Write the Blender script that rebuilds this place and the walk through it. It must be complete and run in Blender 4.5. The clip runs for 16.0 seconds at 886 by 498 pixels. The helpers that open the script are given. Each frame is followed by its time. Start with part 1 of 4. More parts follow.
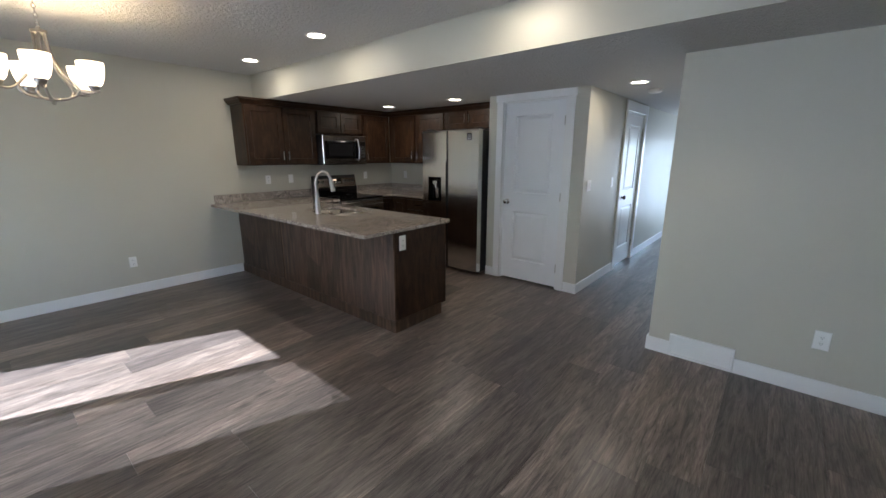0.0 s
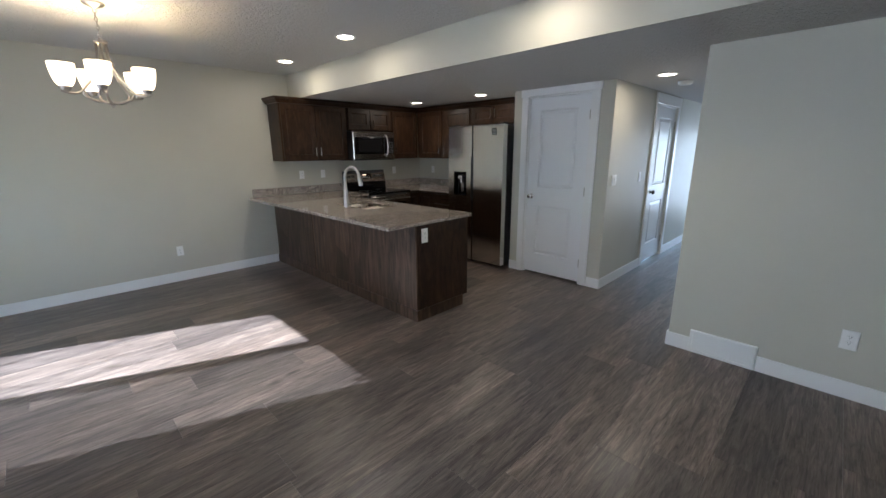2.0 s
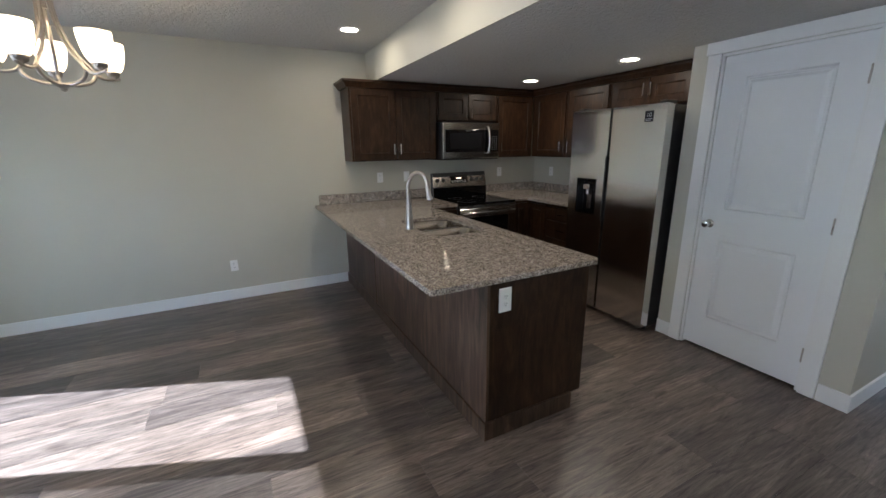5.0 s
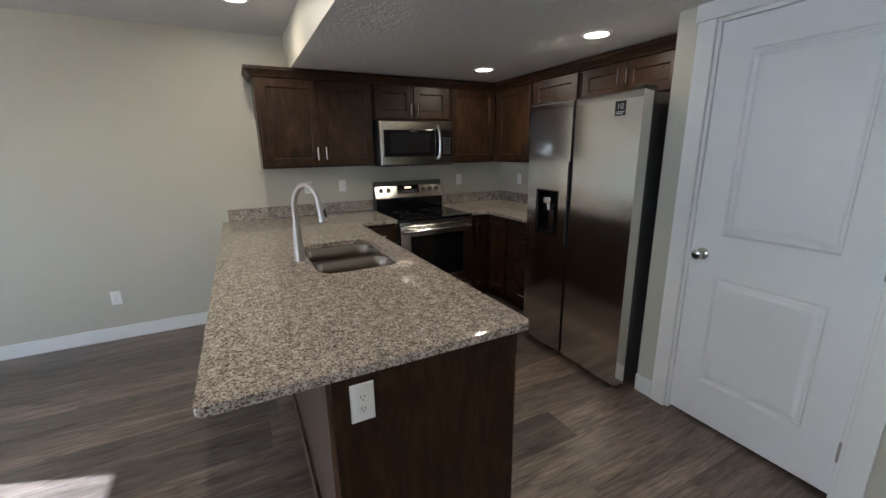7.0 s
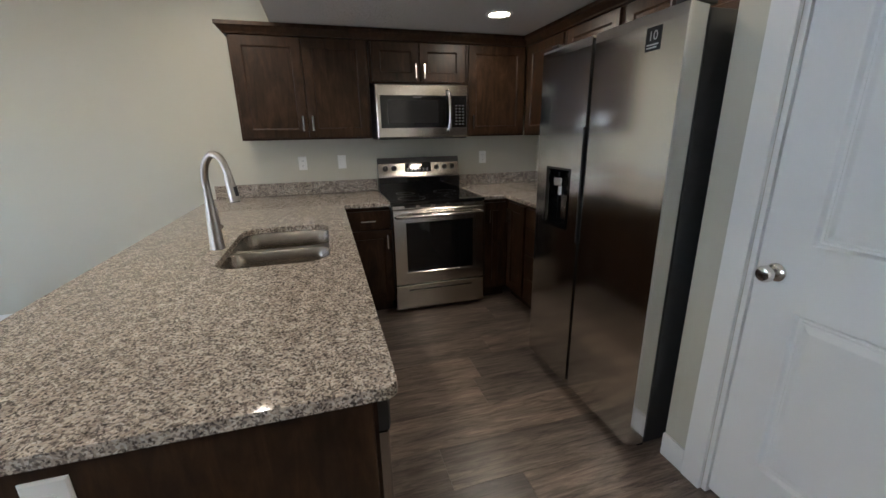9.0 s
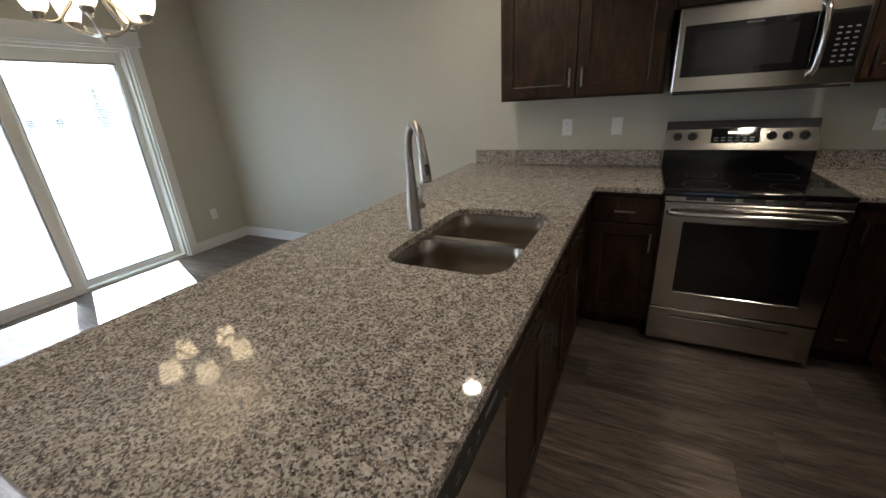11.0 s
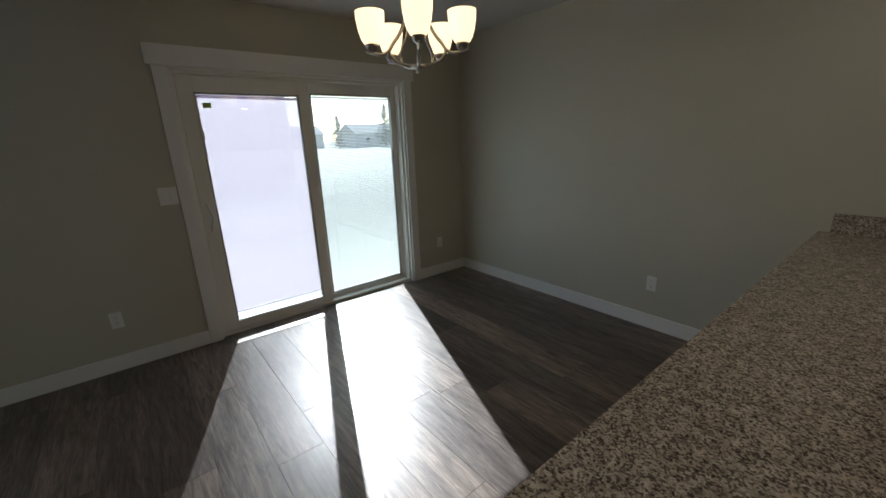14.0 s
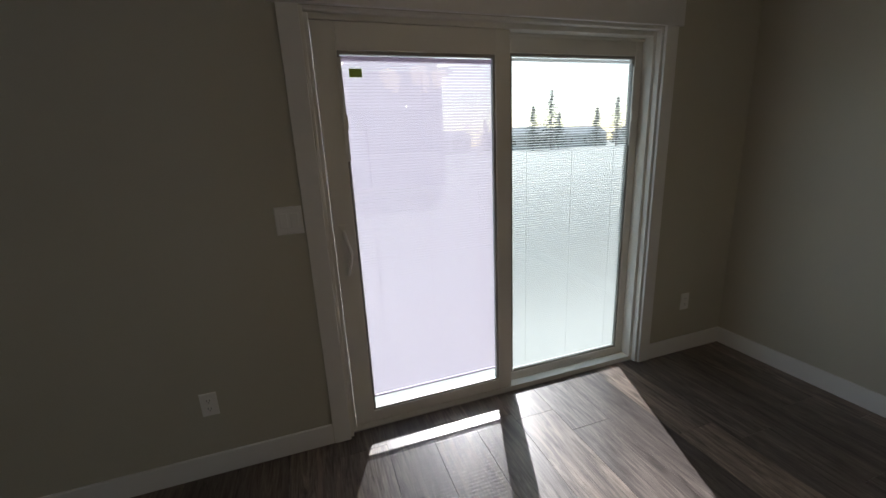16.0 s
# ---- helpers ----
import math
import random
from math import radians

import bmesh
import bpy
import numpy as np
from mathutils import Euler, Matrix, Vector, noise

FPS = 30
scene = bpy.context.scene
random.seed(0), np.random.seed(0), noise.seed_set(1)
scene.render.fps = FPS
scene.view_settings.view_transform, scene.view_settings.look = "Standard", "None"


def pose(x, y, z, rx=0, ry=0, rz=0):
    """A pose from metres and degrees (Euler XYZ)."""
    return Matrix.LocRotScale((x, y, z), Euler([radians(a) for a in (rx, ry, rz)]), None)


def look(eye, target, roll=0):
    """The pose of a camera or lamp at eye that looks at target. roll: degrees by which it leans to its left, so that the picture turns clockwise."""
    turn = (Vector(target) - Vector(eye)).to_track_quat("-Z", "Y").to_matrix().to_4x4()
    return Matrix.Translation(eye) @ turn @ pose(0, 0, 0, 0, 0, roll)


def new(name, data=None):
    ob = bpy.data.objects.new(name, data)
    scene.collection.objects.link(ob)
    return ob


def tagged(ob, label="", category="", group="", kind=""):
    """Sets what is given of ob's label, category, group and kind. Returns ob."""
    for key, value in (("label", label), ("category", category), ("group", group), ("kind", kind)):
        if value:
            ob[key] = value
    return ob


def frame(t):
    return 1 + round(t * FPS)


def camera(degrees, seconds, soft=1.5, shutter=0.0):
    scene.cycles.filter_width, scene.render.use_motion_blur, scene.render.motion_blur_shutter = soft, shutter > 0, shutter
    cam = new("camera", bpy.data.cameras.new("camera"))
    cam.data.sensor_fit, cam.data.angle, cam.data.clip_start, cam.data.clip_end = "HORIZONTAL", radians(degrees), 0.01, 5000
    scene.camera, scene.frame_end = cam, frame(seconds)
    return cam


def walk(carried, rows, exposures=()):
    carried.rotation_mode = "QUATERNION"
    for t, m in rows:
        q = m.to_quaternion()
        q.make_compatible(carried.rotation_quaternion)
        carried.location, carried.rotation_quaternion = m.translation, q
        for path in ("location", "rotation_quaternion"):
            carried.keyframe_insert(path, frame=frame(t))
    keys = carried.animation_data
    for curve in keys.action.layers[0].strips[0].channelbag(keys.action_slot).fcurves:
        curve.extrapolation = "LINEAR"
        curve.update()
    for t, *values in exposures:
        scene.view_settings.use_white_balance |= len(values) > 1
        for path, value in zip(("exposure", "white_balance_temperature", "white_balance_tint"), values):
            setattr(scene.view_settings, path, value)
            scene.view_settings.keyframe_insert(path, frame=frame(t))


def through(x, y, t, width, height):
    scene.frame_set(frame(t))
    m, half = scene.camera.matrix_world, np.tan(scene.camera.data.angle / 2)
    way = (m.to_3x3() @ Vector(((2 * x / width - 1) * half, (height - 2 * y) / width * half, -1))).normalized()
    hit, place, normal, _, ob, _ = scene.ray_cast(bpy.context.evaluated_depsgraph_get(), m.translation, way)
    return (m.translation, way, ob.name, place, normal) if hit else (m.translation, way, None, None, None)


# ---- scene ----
cam = camera(96.9, 16.0)
CAN, BULBW, ENTRY, WINDOW = 0.62, 0.115, 4.2, 2.6     # watts of the lamps
EXPOSURES = [(0, 3.0, 5450, 10), (4, 3.0, 5400, 10), (8, 3.35, 5500, 9), (10.5, 3.4, 5600, 9), (11, 2.95, 5650, 8), (12.5, 2.15, 5650, 8), (13.5, 1.6, 5850, 6), (14.5, 1.2, 5900, 8), (15.5, 1.25, 5950, 11), (16, 1.1, 6150, 12)]
PATH = [
    (0, (0.493, 0.676, 1.524), (-0.764, 2.160, 1.057), 0.0),
    (0.5, (0.564, 0.584, 1.534), (-0.729, 2.035, 1.061), -0.1),
    (1, (0.625, 0.524, 1.522), (-0.674, 1.968, 1.045), -0.2),
    (1.5, (0.675, 0.539, 1.524), (-0.645, 1.960, 1.041), -0.3),
    (2, (0.637, 0.654, 1.531), (-0.734, 2.026, 1.039), -0.4),
    (2.5, (0.483, 0.791, 1.545), (-1.037, 1.986, 1.038), -0.8),
    (3, (0.292, 0.911, 1.532), (-1.270, 2.030, 0.977), -0.7),
    (3.5, (0.122, 1.089, 1.526), (-1.431, 2.212, 0.955), -0.8),
    (4, (-0.044, 1.376, 1.541), (-1.601, 2.490, 0.965), -0.9),
    (4.2, (-0.133, 1.477, 1.551), (-1.730, 2.535, 0.975), -1.0),
    (6.3, (-0.647, 2.392, 1.512), (-2.422, 3.185, 1.044), -0.5),
    (6.5, (-0.711, 2.479, 1.496), (-2.479, 3.288, 1.028), -0.6),
    (7, (-0.842, 2.696, 1.529), (-2.569, 3.577, 1.038), -0.9),
    (7.5, (-0.927, 2.935, 1.489), (-2.596, 3.905, 0.960), -0.6),
    (8, (-0.963, 3.169, 1.491), (-2.641, 4.105, 0.933), -0.5),
    (8.2, (-0.996, 3.222, 1.476), (-2.684, 4.134, 0.903), -0.3),
    (10.3, (-1.612, 3.755, 1.409), (-3.447, 3.282, 0.766), -3.1),
    (10.5, (-1.704, 3.754, 1.464), (-3.487, 3.170, 0.771), -3.4),
    (11, (-1.772, 3.790, 1.437), (-3.434, 2.934, 0.724), -3.6),
    (11.5, (-1.706, 3.827, 1.424), (-3.214, 2.772, 0.639), -3.5),
    (12, (-1.665, 3.761, 1.408), (-2.979, 2.497, 0.588), -3.6),
    (12.5, (-1.626, 3.595, 1.408), (-2.829, 2.232, 0.575), -3.5),
    (13, (-1.603, 3.407, 1.466), (-2.788, 2.026, 0.636), -2.9),
    (13.5, (-1.748, 3.203, 1.516), (-2.960, 1.789, 0.793), -2.6),
    (14, (-1.838, 2.880, 1.515), (-3.035, 1.373, 0.966), -2.2),
    (14.5, (-1.790, 2.420, 1.495), (-2.668, 0.690, 0.995), -2.3),
    (15, (-1.872, 2.090, 1.440), (-2.530, 0.262, 0.945), -3.0),
    (15.5, (-2.060, 1.715, 1.470), (-2.680, -0.110, 0.965), -2.9),
    (16, (-2.167, 1.335, 1.465), (-2.774, -0.506, 0.962), -2.8),
]
walk(cam, [(t, look(eye, target, roll)) for t, eye, target, roll in PATH], EXPOSURES)

# ---- light ----
SUN_DIR = Vector((0.38, 1.0, -0.72)).normalized()   # the way the sunlight travels
world = bpy.data.worlds.new("world")
scene.world = world
world.use_nodes = True
wn = world.node_tree
sky = wn.nodes.new("ShaderNodeTexSky")
sky.sky_type = 'NISHITA'
sky.sun_disc = False
sky.sun_elevation = math.asin(-SUN_DIR.z)
sky.sun_rotation = math.atan2(-SUN_DIR.x, -SUN_DIR.y)
wn.links.new(sky.outputs[0], wn.nodes["Background"].inputs[0])
wn.nodes["Background"].inputs[1].default_value = 0.15


def lamp(name, kind, energy, color, m, **kw):
    d = bpy.data.lights.new(name, kind)
    d.energy, d.color = energy, color
    if 'size' in kw:
        d.shape, d.size = kw.get('shape', 'DISK'), kw['size']
    if 'size_y' in kw:
        d.size_y = kw['size_y']
    if 'radius' in kw:
        d.shadow_soft_size = kw['radius']
    if 'angle' in kw:
        d.angle = kw['angle']
    if 'spread' in kw:
        d.spread = kw['spread']
    ob = new(name, d)
    ob.matrix_world = m
    return ob


lamp("sun", 'SUN', 5.0, (1.0, 0.98, 0.955), look((0, 0, 0), SUN_DIR), angle=radians(0.53))


# ---- materials ----
def mat(name, color=(0.5, 0.5, 0.5), rough=0.5, metal=0.0, spec=0.5):
    m = bpy.data.materials.new(name)
    m.use_nodes = True
    b = m.node_tree.nodes["Principled BSDF"]
    b.inputs["Base Color"].default_value = (*color, 1)
    b.inputs["Roughness"].default_value = rough
    b.inputs["Metallic"].default_value = metal
    b.inputs["Specular IOR Level"].default_value = spec
    return m


def nd(m, kind, **vals):
    n = m.node_tree.nodes.new(kind)
    for k, v in vals.items():
        n.inputs[k.replace('_', ' ')].default_value = v
    return n


def ln(m, a, b):
    m.node_tree.links.new(a, b)


def coords(m, scale, shuffle=0.0, space="Object"):
    tc = nd(m, "ShaderNodeTexCoord")
    mp = nd(m, "ShaderNodeMapping", Scale=scale)
    src = tc.outputs[space]
    if shuffle:
        oi = nd(m, "ShaderNodeObjectInfo")
        mul = nd(m, "ShaderNodeVectorMath")
        mul.operation = 'SCALE'
        cb = nd(m, "ShaderNodeCombineXYZ", X=3.1, Y=7.7, Z=5.3)
        ln(m, cb.outputs[0], mul.inputs[0])
        sc = nd(m, "ShaderNodeMath")
        sc.operation = 'MULTIPLY'
        sc.inputs[1].default_value = shuffle
        ln(m, oi.outputs["Random"], sc.inputs[0])
        ln(m, sc.outputs[0], mul.inputs["Scale"])
        add = nd(m, "ShaderNodeVectorMath")
        ln(m, src, add.inputs[0])
        ln(m, mul.outputs[0], add.inputs[1])
        src = add.outputs[0]
    ln(m, src, mp.inputs[0])
    return mp.outputs[0]


def noise_tex(m, vec, scale, detail=4, rough=0.55, distort=0.0):
    n = nd(m, "ShaderNodeTexNoise", Scale=scale, Detail=detail, Roughness=rough, Distortion=distort)
    ln(m, vec, n.inputs["Vector"])
    return n.outputs["Fac"]


def ramp(m, fac, stops):
    r = nd(m, "ShaderNodeValToRGB")
    e = r.color_ramp.elements
    while len(e) < len(stops):
        e.new(0.5)
    for i, (p, c) in enumerate(stops):
        e[i].position = p
        e[i].color = (*c, 1) if len(c) == 3 else c
    ln(m, fac, r.inputs[0])
    return r.outputs[0]


def mix(m, fac, a, b, mode='MIX'):
    n = nd(m, "ShaderNodeMix")
    n.data_type, n.blend_type = 'RGBA', mode
    if isinstance(fac, float):
        n.inputs[0].default_value = fac
    else:
        ln(m, fac, n.inputs[0])
    ln(m, a, n.inputs[6])
    ln(m, b, n.inputs[7])
    return n.outputs[2]


def bsdf(m):
    return m.node_tree.nodes["Principled BSDF"]


def bump(m, height, strength=0.2, dist=0.002):
    n = nd(m, "ShaderNodeBump", Strength=strength, Distance=dist)
    ln(m, height, n.inputs["Height"])
    ln(m, n.outputs[0], bsdf(m).inputs["Normal"])


def to_rough(m, fac, lo, hi):
    n = nd(m, "ShaderNodeMapRange")
    n.inputs[3].default_value, n.inputs[4].default_value = lo, hi
    ln(m, fac, n.inputs[0])
    ln(m, n.outputs[0], bsdf(m).inputs["Roughness"])


def painted(name, a, b, rough, orange=0.12, scale=260):
    m = mat(name, a, rough)
    v = coords(m, (1, 1, 1))
    c = ramp(m, noise_tex(m, v, 0.9, 3), [(0.3, a), (0.7, b)])
    ln(m, c, bsdf(m).inputs["Base Color"])
    bump(m, noise_tex(m, v, scale, 3), orange, 0.0006)
    return m


WALL = painted("wall_paint", (0.50, 0.484, 0.408), (0.53, 0.513, 0.433), 0.5, 0.35, 190)
TRIM = painted("white_trim_paint", (0.80, 0.80, 0.79), (0.77, 0.77, 0.76), 0.32, 0.06)
DOORW = painted("white_door_paint", (0.80, 0.81, 0.82), (0.77, 0.78, 0.79), 0.36, 0.12, 420)
VINYL = mat("white_vinyl", (0.78, 0.77, 0.72), 0.38)
PLATE = mat("white_plastic", (0.82, 0.82, 0.80), 0.3)
SLOT = mat("dark_slot", (0.03, 0.03, 0.03), 0.6)

CEIL = mat("knockdown_ceiling", (0.56, 0.545, 0.515), 0.85)
v = coords(CEIL, (1, 1, 1))
n1 = ramp(CEIL, noise_tex(CEIL, v, 34, 3, 0.6, 0.6), [(0.45, (0, 0, 0)), (0.56, (1, 1, 1))])
bump(CEIL, n1, 0.8, 0.004)

WOOD = mat("dark_stained_alder", (0.05, 0.024, 0.012), 0.38, 0.0, 0.28)
v = coords(WOOD, (7, 7, 1.3), 9.0)
grain = noise_tex(WOOD, v, 3.2, 6, 0.62, 0.9)
blot = noise_tex(WOOD, coords(WOOD, (1, 1, 0.7), 5.0), 7.0, 5, 0.6, 0.8)
c1 = ramp(WOOD, grain, [(0.30, (0.013, 0.0068, 0.0038)), (0.5, (0.033, 0.0168, 0.0086)), (0.70, (0.058, 0.030, 0.0155))])
c2 = ramp(WOOD, blot, [(0.30, (0.48, 0.46, 0.45)), (0.68, (1.25, 1.22, 1.18))])
ln(WOOD, mix(WOOD, 1.0, c1, c2, 'MULTIPLY'), bsdf(WOOD).inputs["Base Color"])
to_rough(WOOD, grain, 0.30, 0.45)
bump(WOOD, grain, 0.12, 0.001)

PANELW = mat("stained_plank_veneer", (0.09, 0.05, 0.03), 0.42, 0.0, 0.3)
v = coords(PANELW, (8, 8, 0.7), 4.0)
grain = noise_tex(PANELW, v, 3.0, 6, 0.65, 0.8)
vor = nd(PANELW, "ShaderNodeTexVoronoi", Scale=5.0)
ln(PANELW, coords(PANELW, (1.0, 1.0, 0.35)), vor.inputs["Vector"])
tone = ramp(PANELW, vor.outputs["Color"], [(0.2, (0.62, 0.60, 0.58)), (0.8, (1.15, 1.12, 1.08))])
c1 = ramp(PANELW, grain, [(0.30, (0.018, 0.010, 0.007)), (0.48, (0.058, 0.035, 0.023)), (0.70, (0.125, 0.080, 0.053))])
ln(PANELW, mix(PANELW, 1.0, c1, tone, 'MULTIPLY'), bsdf(PANELW).inputs["Base Color"])
bump(PANELW, grain, 0.12, 0.001)

PLANK = mat("grey_brown_vinyl_plank", (0.15, 0.12, 0.1), 0.36)
oi = nd(PLANK, "ShaderNodeObjectInfo")
v = coords(PLANK, (11, 1.1, 1), 40.0)
streak = noise_tex(PLANK, v, 2.6, 9, 0.70, 1.6)
fine = noise_tex(PLANK, coords(PLANK, (70, 2.6, 1), 17.0), 2.2, 5, 0.7, 0.6)
wide = noise_tex(PLANK, coords(PLANK, (4.5, 0.6, 1), 23.0), 1.7, 4, 0.55, 0.8)
c1 = ramp(PLANK, streak, [(0.32, (0.050, 0.041, 0.036)), (0.44, (0.122, 0.101, 0.089)), (0.57, (0.190, 0.161, 0.142)), (0.72, (0.275, 0.237, 0.210))])
c2 = ramp(PLANK, wide, [(0.32, (0.62, 0.61, 0.61)), (0.66, (1.20, 1.18, 1.15))])
c3 = ramp(PLANK, oi.outputs["Random"], [(0.0, (0.66, 0.65, 0.66)), (0.35, (0.90, 0.88, 0.86)), (0.7, (1.10, 1.06, 1.02)), (1.0, (1.38, 1.29, 1.20))])
c4 = ramp(PLANK, fine, [(0.33, (0.52, 0.50, 0.48)), (0.47, (0.94, 0.94, 0.94)), (0.68, (1.18, 1.17, 1.16))])
cc = mix(PLANK, 1.0, mix(PLANK, 1.0, mix(PLANK, 1.0, c1, c2, 'MULTIPLY'), c3, 'MULTIPLY'), c4, 'MULTIPLY')
knot = nd(PLANK, "ShaderNodeTexVoronoi", Scale=1.0)
ln(PLANK, coords(PLANK, (5.5, 2.0, 1), 31.0), knot.inputs["Vector"])
kf = ramp(PLANK, knot.outputs["Distance"], [(0.0, (0.35, 0.33, 0.31)), (0.07, (0.6, 0.58, 0.56)), (0.15, (1, 1, 1))])
ln(PLANK, mix(PLANK, 1.0, cc, kf, 'MULTIPLY'), bsdf(PLANK).inputs["Base Color"])
to_rough(PLANK, streak, 0.24, 0.40)
bump(PLANK, fine, 0.16, 0.0008)
JOINT = mat("plank_joint", (0.08, 0.07, 0.062), 0.8)

GRANITE = mat("speckled_granite", (0.4, 0.37, 0.33), 0.045)
v = coords(GRANITE, (1, 1, 1))
warp = nd(GRANITE, "ShaderNodeTexNoise", Scale=55.0, Detail=3.0)
ln(GRANITE, v, warp.inputs["Vector"])
wv = nd(GRANITE, "ShaderNodeVectorMath")
wv.operation = 'MULTIPLY_ADD'
wv.inputs[1].default_value = (0.009, 0.009, 0.009)
ln(GRANITE, warp.outputs["Color"], wv.inputs[0])
ln(GRANITE, v, wv.inputs[2])
va = nd(GRANITE, "ShaderNodeTexVoronoi", Scale=195.0)
ln(GRANITE, wv.outputs[0], va.inputs["Vector"])
vb = nd(GRANITE, "ShaderNodeTexVoronoi", Scale=225.0)
ln(GRANITE, wv.outputs[0], vb.inputs["Vector"])
ca = ramp(GRANITE, va.outputs["Color"], [(0.0, (0.09, 0.085, 0.085)), (0.27, (0.23, 0.20, 0.185)), (0.40, (0.41, 0.35, 0.30)), (0.62, (0.53, 0.47, 0.41)), (0.85, (0.60, 0.56, 0.52))])
cb = ramp(GRANITE, vb.outputs["Color"], [(0.0, (0.05, 0.05, 0.05)), (0.27, (0.20, 0.19, 0.185)), (0.36, (1, 1, 1)), (1.0, (1, 1, 1))])
big = ramp(GRANITE, noise_tex(GRANITE, v, 26, 4), [(0.38, (0.72, 0.71, 0.70)), (0.6, (1.08, 1.07, 1.05))])
ln(GRANITE, mix(GRANITE, 1.0, mix(GRANITE, 0.8, ca, cb, 'MULTIPLY'), big, 'MULTIPLY'), bsdf(GRANITE).inputs["Base Color"])


def steel(name, color, lo, hi, stretch, scale=9):
    m = mat(name, color, lo, 1.0)
    f = noise_tex(m, coords(m, stretch, 2.0), scale, 4)
    to_rough(m, f, lo, hi)
    bump(m, f, 0.03, 0.0005)
    return m


STEEL = steel("brushed_steel", (0.55, 0.515, 0.47), 0.13, 0.22, (0.5, 0.5, 60))
FRIDGEST = steel("vertical_brushed_steel", (0.73, 0.72, 0.705), 0.12, 0.18, (70, 70, 0.3))
SINKST = steel("satin_sink_steel", (0.36, 0.32, 0.275), 0.20, 0.28, (1.5, 1.5, 0.6), 3)
NICKEL = steel("brushed_nickel", (0.44, 0.41, 0.37), 0.24, 0.34, (30, 30, 2))
CHROME = mat("polished_nickel", (0.72, 0.70, 0.68), 0.15, 1.0)
BRONZE = mat("dark_knob_metal", (0.10, 0.09, 0.085), 0.35, 1.0)
BLACKG = mat("black_glass", (0.008, 0.008, 0.009), 0.05)
DARKGLASS = mat("smoked_glass", (0.016, 0.016, 0.018), 0.12)
BLACKP = mat("black_plastic", (0.018, 0.018, 0.019), 0.4)
GREYP = mat("dark_grey_enamel", (0.035, 0.035, 0.037), 0.45)
PALE = mat("pale_print", (0.6, 0.6, 0.58), 0.5)
GREEN = mat("green_sticker", (0.40, 0.62, 0.08), 0.5)
CONCRETE = painted("pale_concrete", (0.42, 0.40, 0.38), (0.5, 0.48, 0.45), 0.9, 0.4, 60)
SOIL = painted("pale_gravel_ground", (0.40, 0.36, 0.33), (0.52, 0.48, 0.45), 0.95, 0.5, 20)
SIDING = painted("mauve_grey_siding", (0.55, 0.40, 0.56), (0.58, 0.43, 0.58), 0.8)
FARSIDE = painted("pale_grey_siding", (0.5, 0.48, 0.48), (0.56, 0.54, 0.53), 0.8)
ROOFM = painted("grey_shingle", (0.40, 0.37, 0.38), (0.46, 0.43, 0.44), 0.9)
MARK = mat("dim_grey_print", (0.16, 0.16, 0.16), 0.5)
NEEDLE = painted("conifer_needles", (0.09, 0.12, 0.10), (0.12, 0.15, 0.12), 0.9)
BARK = painted("bark", (0.08, 0.06, 0.045), (0.11, 0.08, 0.06), 0.9)

GLASS = bpy.data.materials.new("window_glass")
GLASS.use_nodes = True
GLASS.node_tree.nodes.clear()
tr, gl, fr = nd(GLASS, "ShaderNodeBsdfTransparent", Color=(0.93, 0.96, 0.94, 1)), nd(GLASS, "ShaderNodeBsdfGlossy", Roughness=0.0), nd(GLASS, "ShaderNodeLayerWeight", Blend=0.12)
mx, out = nd(GLASS, "ShaderNodeMixShader"), nd(GLASS, "ShaderNodeOutputMaterial")
ln(GLASS, ramp(GLASS, fr.outputs["Facing"], [(0.0, (0.05, 0.05, 0.05)), (0.6, (0.12, 0.12, 0.12)), (1.0, (0.7, 0.7, 0.7))]), mx.inputs[0])
ln(GLASS, tr.outputs[0], mx.inputs[1])
ln(GLASS, gl.outputs[0], mx.inputs[2])
ln(GLASS, mx.outputs[0], out.inputs[0])

def slat_material(name, color, through):
    m = bpy.data.materials.new(name)
    m.use_nodes = True
    m.node_tree.nodes.clear()
    df, tl = nd(m, "ShaderNodeBsdfDiffuse", Color=(*color, 1)), nd(m, "ShaderNodeBsdfTranslucent", Color=(*color, 1))
    mx, out = nd(m, "ShaderNodeMixShader", Fac=through), nd(m, "ShaderNodeOutputMaterial")
    ln(m, df.outputs[0], mx.inputs[1])
    ln(m, tl.outputs[0], mx.inputs[2])
    ln(m, mx.outputs[0], out.inputs[0])
    return m


SLAT = slat_material("white_blind_slat", (0.80, 0.80, 0.80), 0.45)
# White slats coloured lavender to paint in the left pane's purple cast.
SLATV = slat_material("purple_cast_blind_slat", (0.75, 0.665, 0.775), 0.30)


def glow(name, color, strength):
    m = mat(name, (0.8, 0.8, 0.8), 0.4)
    bsdf(m).inputs["Emission Color"].default_value = (*color, 1)
    bsdf(m).inputs["Emission Strength"].default_value = strength
    return m


CANGLOW = glow("can_light_lens", (1.0, 0.80, 0.56), 4.0)
SHADE = glow("lit_frosted_glass", (1.0, 0.72, 0.40), 0.65)
bsdf(SHADE).inputs["Base Color"].default_value = (0.80, 0.73, 0.58, 1)
BULB = glow("warm_bulb", (1.0, 0.80, 0.52), 12.0)
DIGIT = glow("lit_display", (0.9, 0.55, 0.3), 0.6)


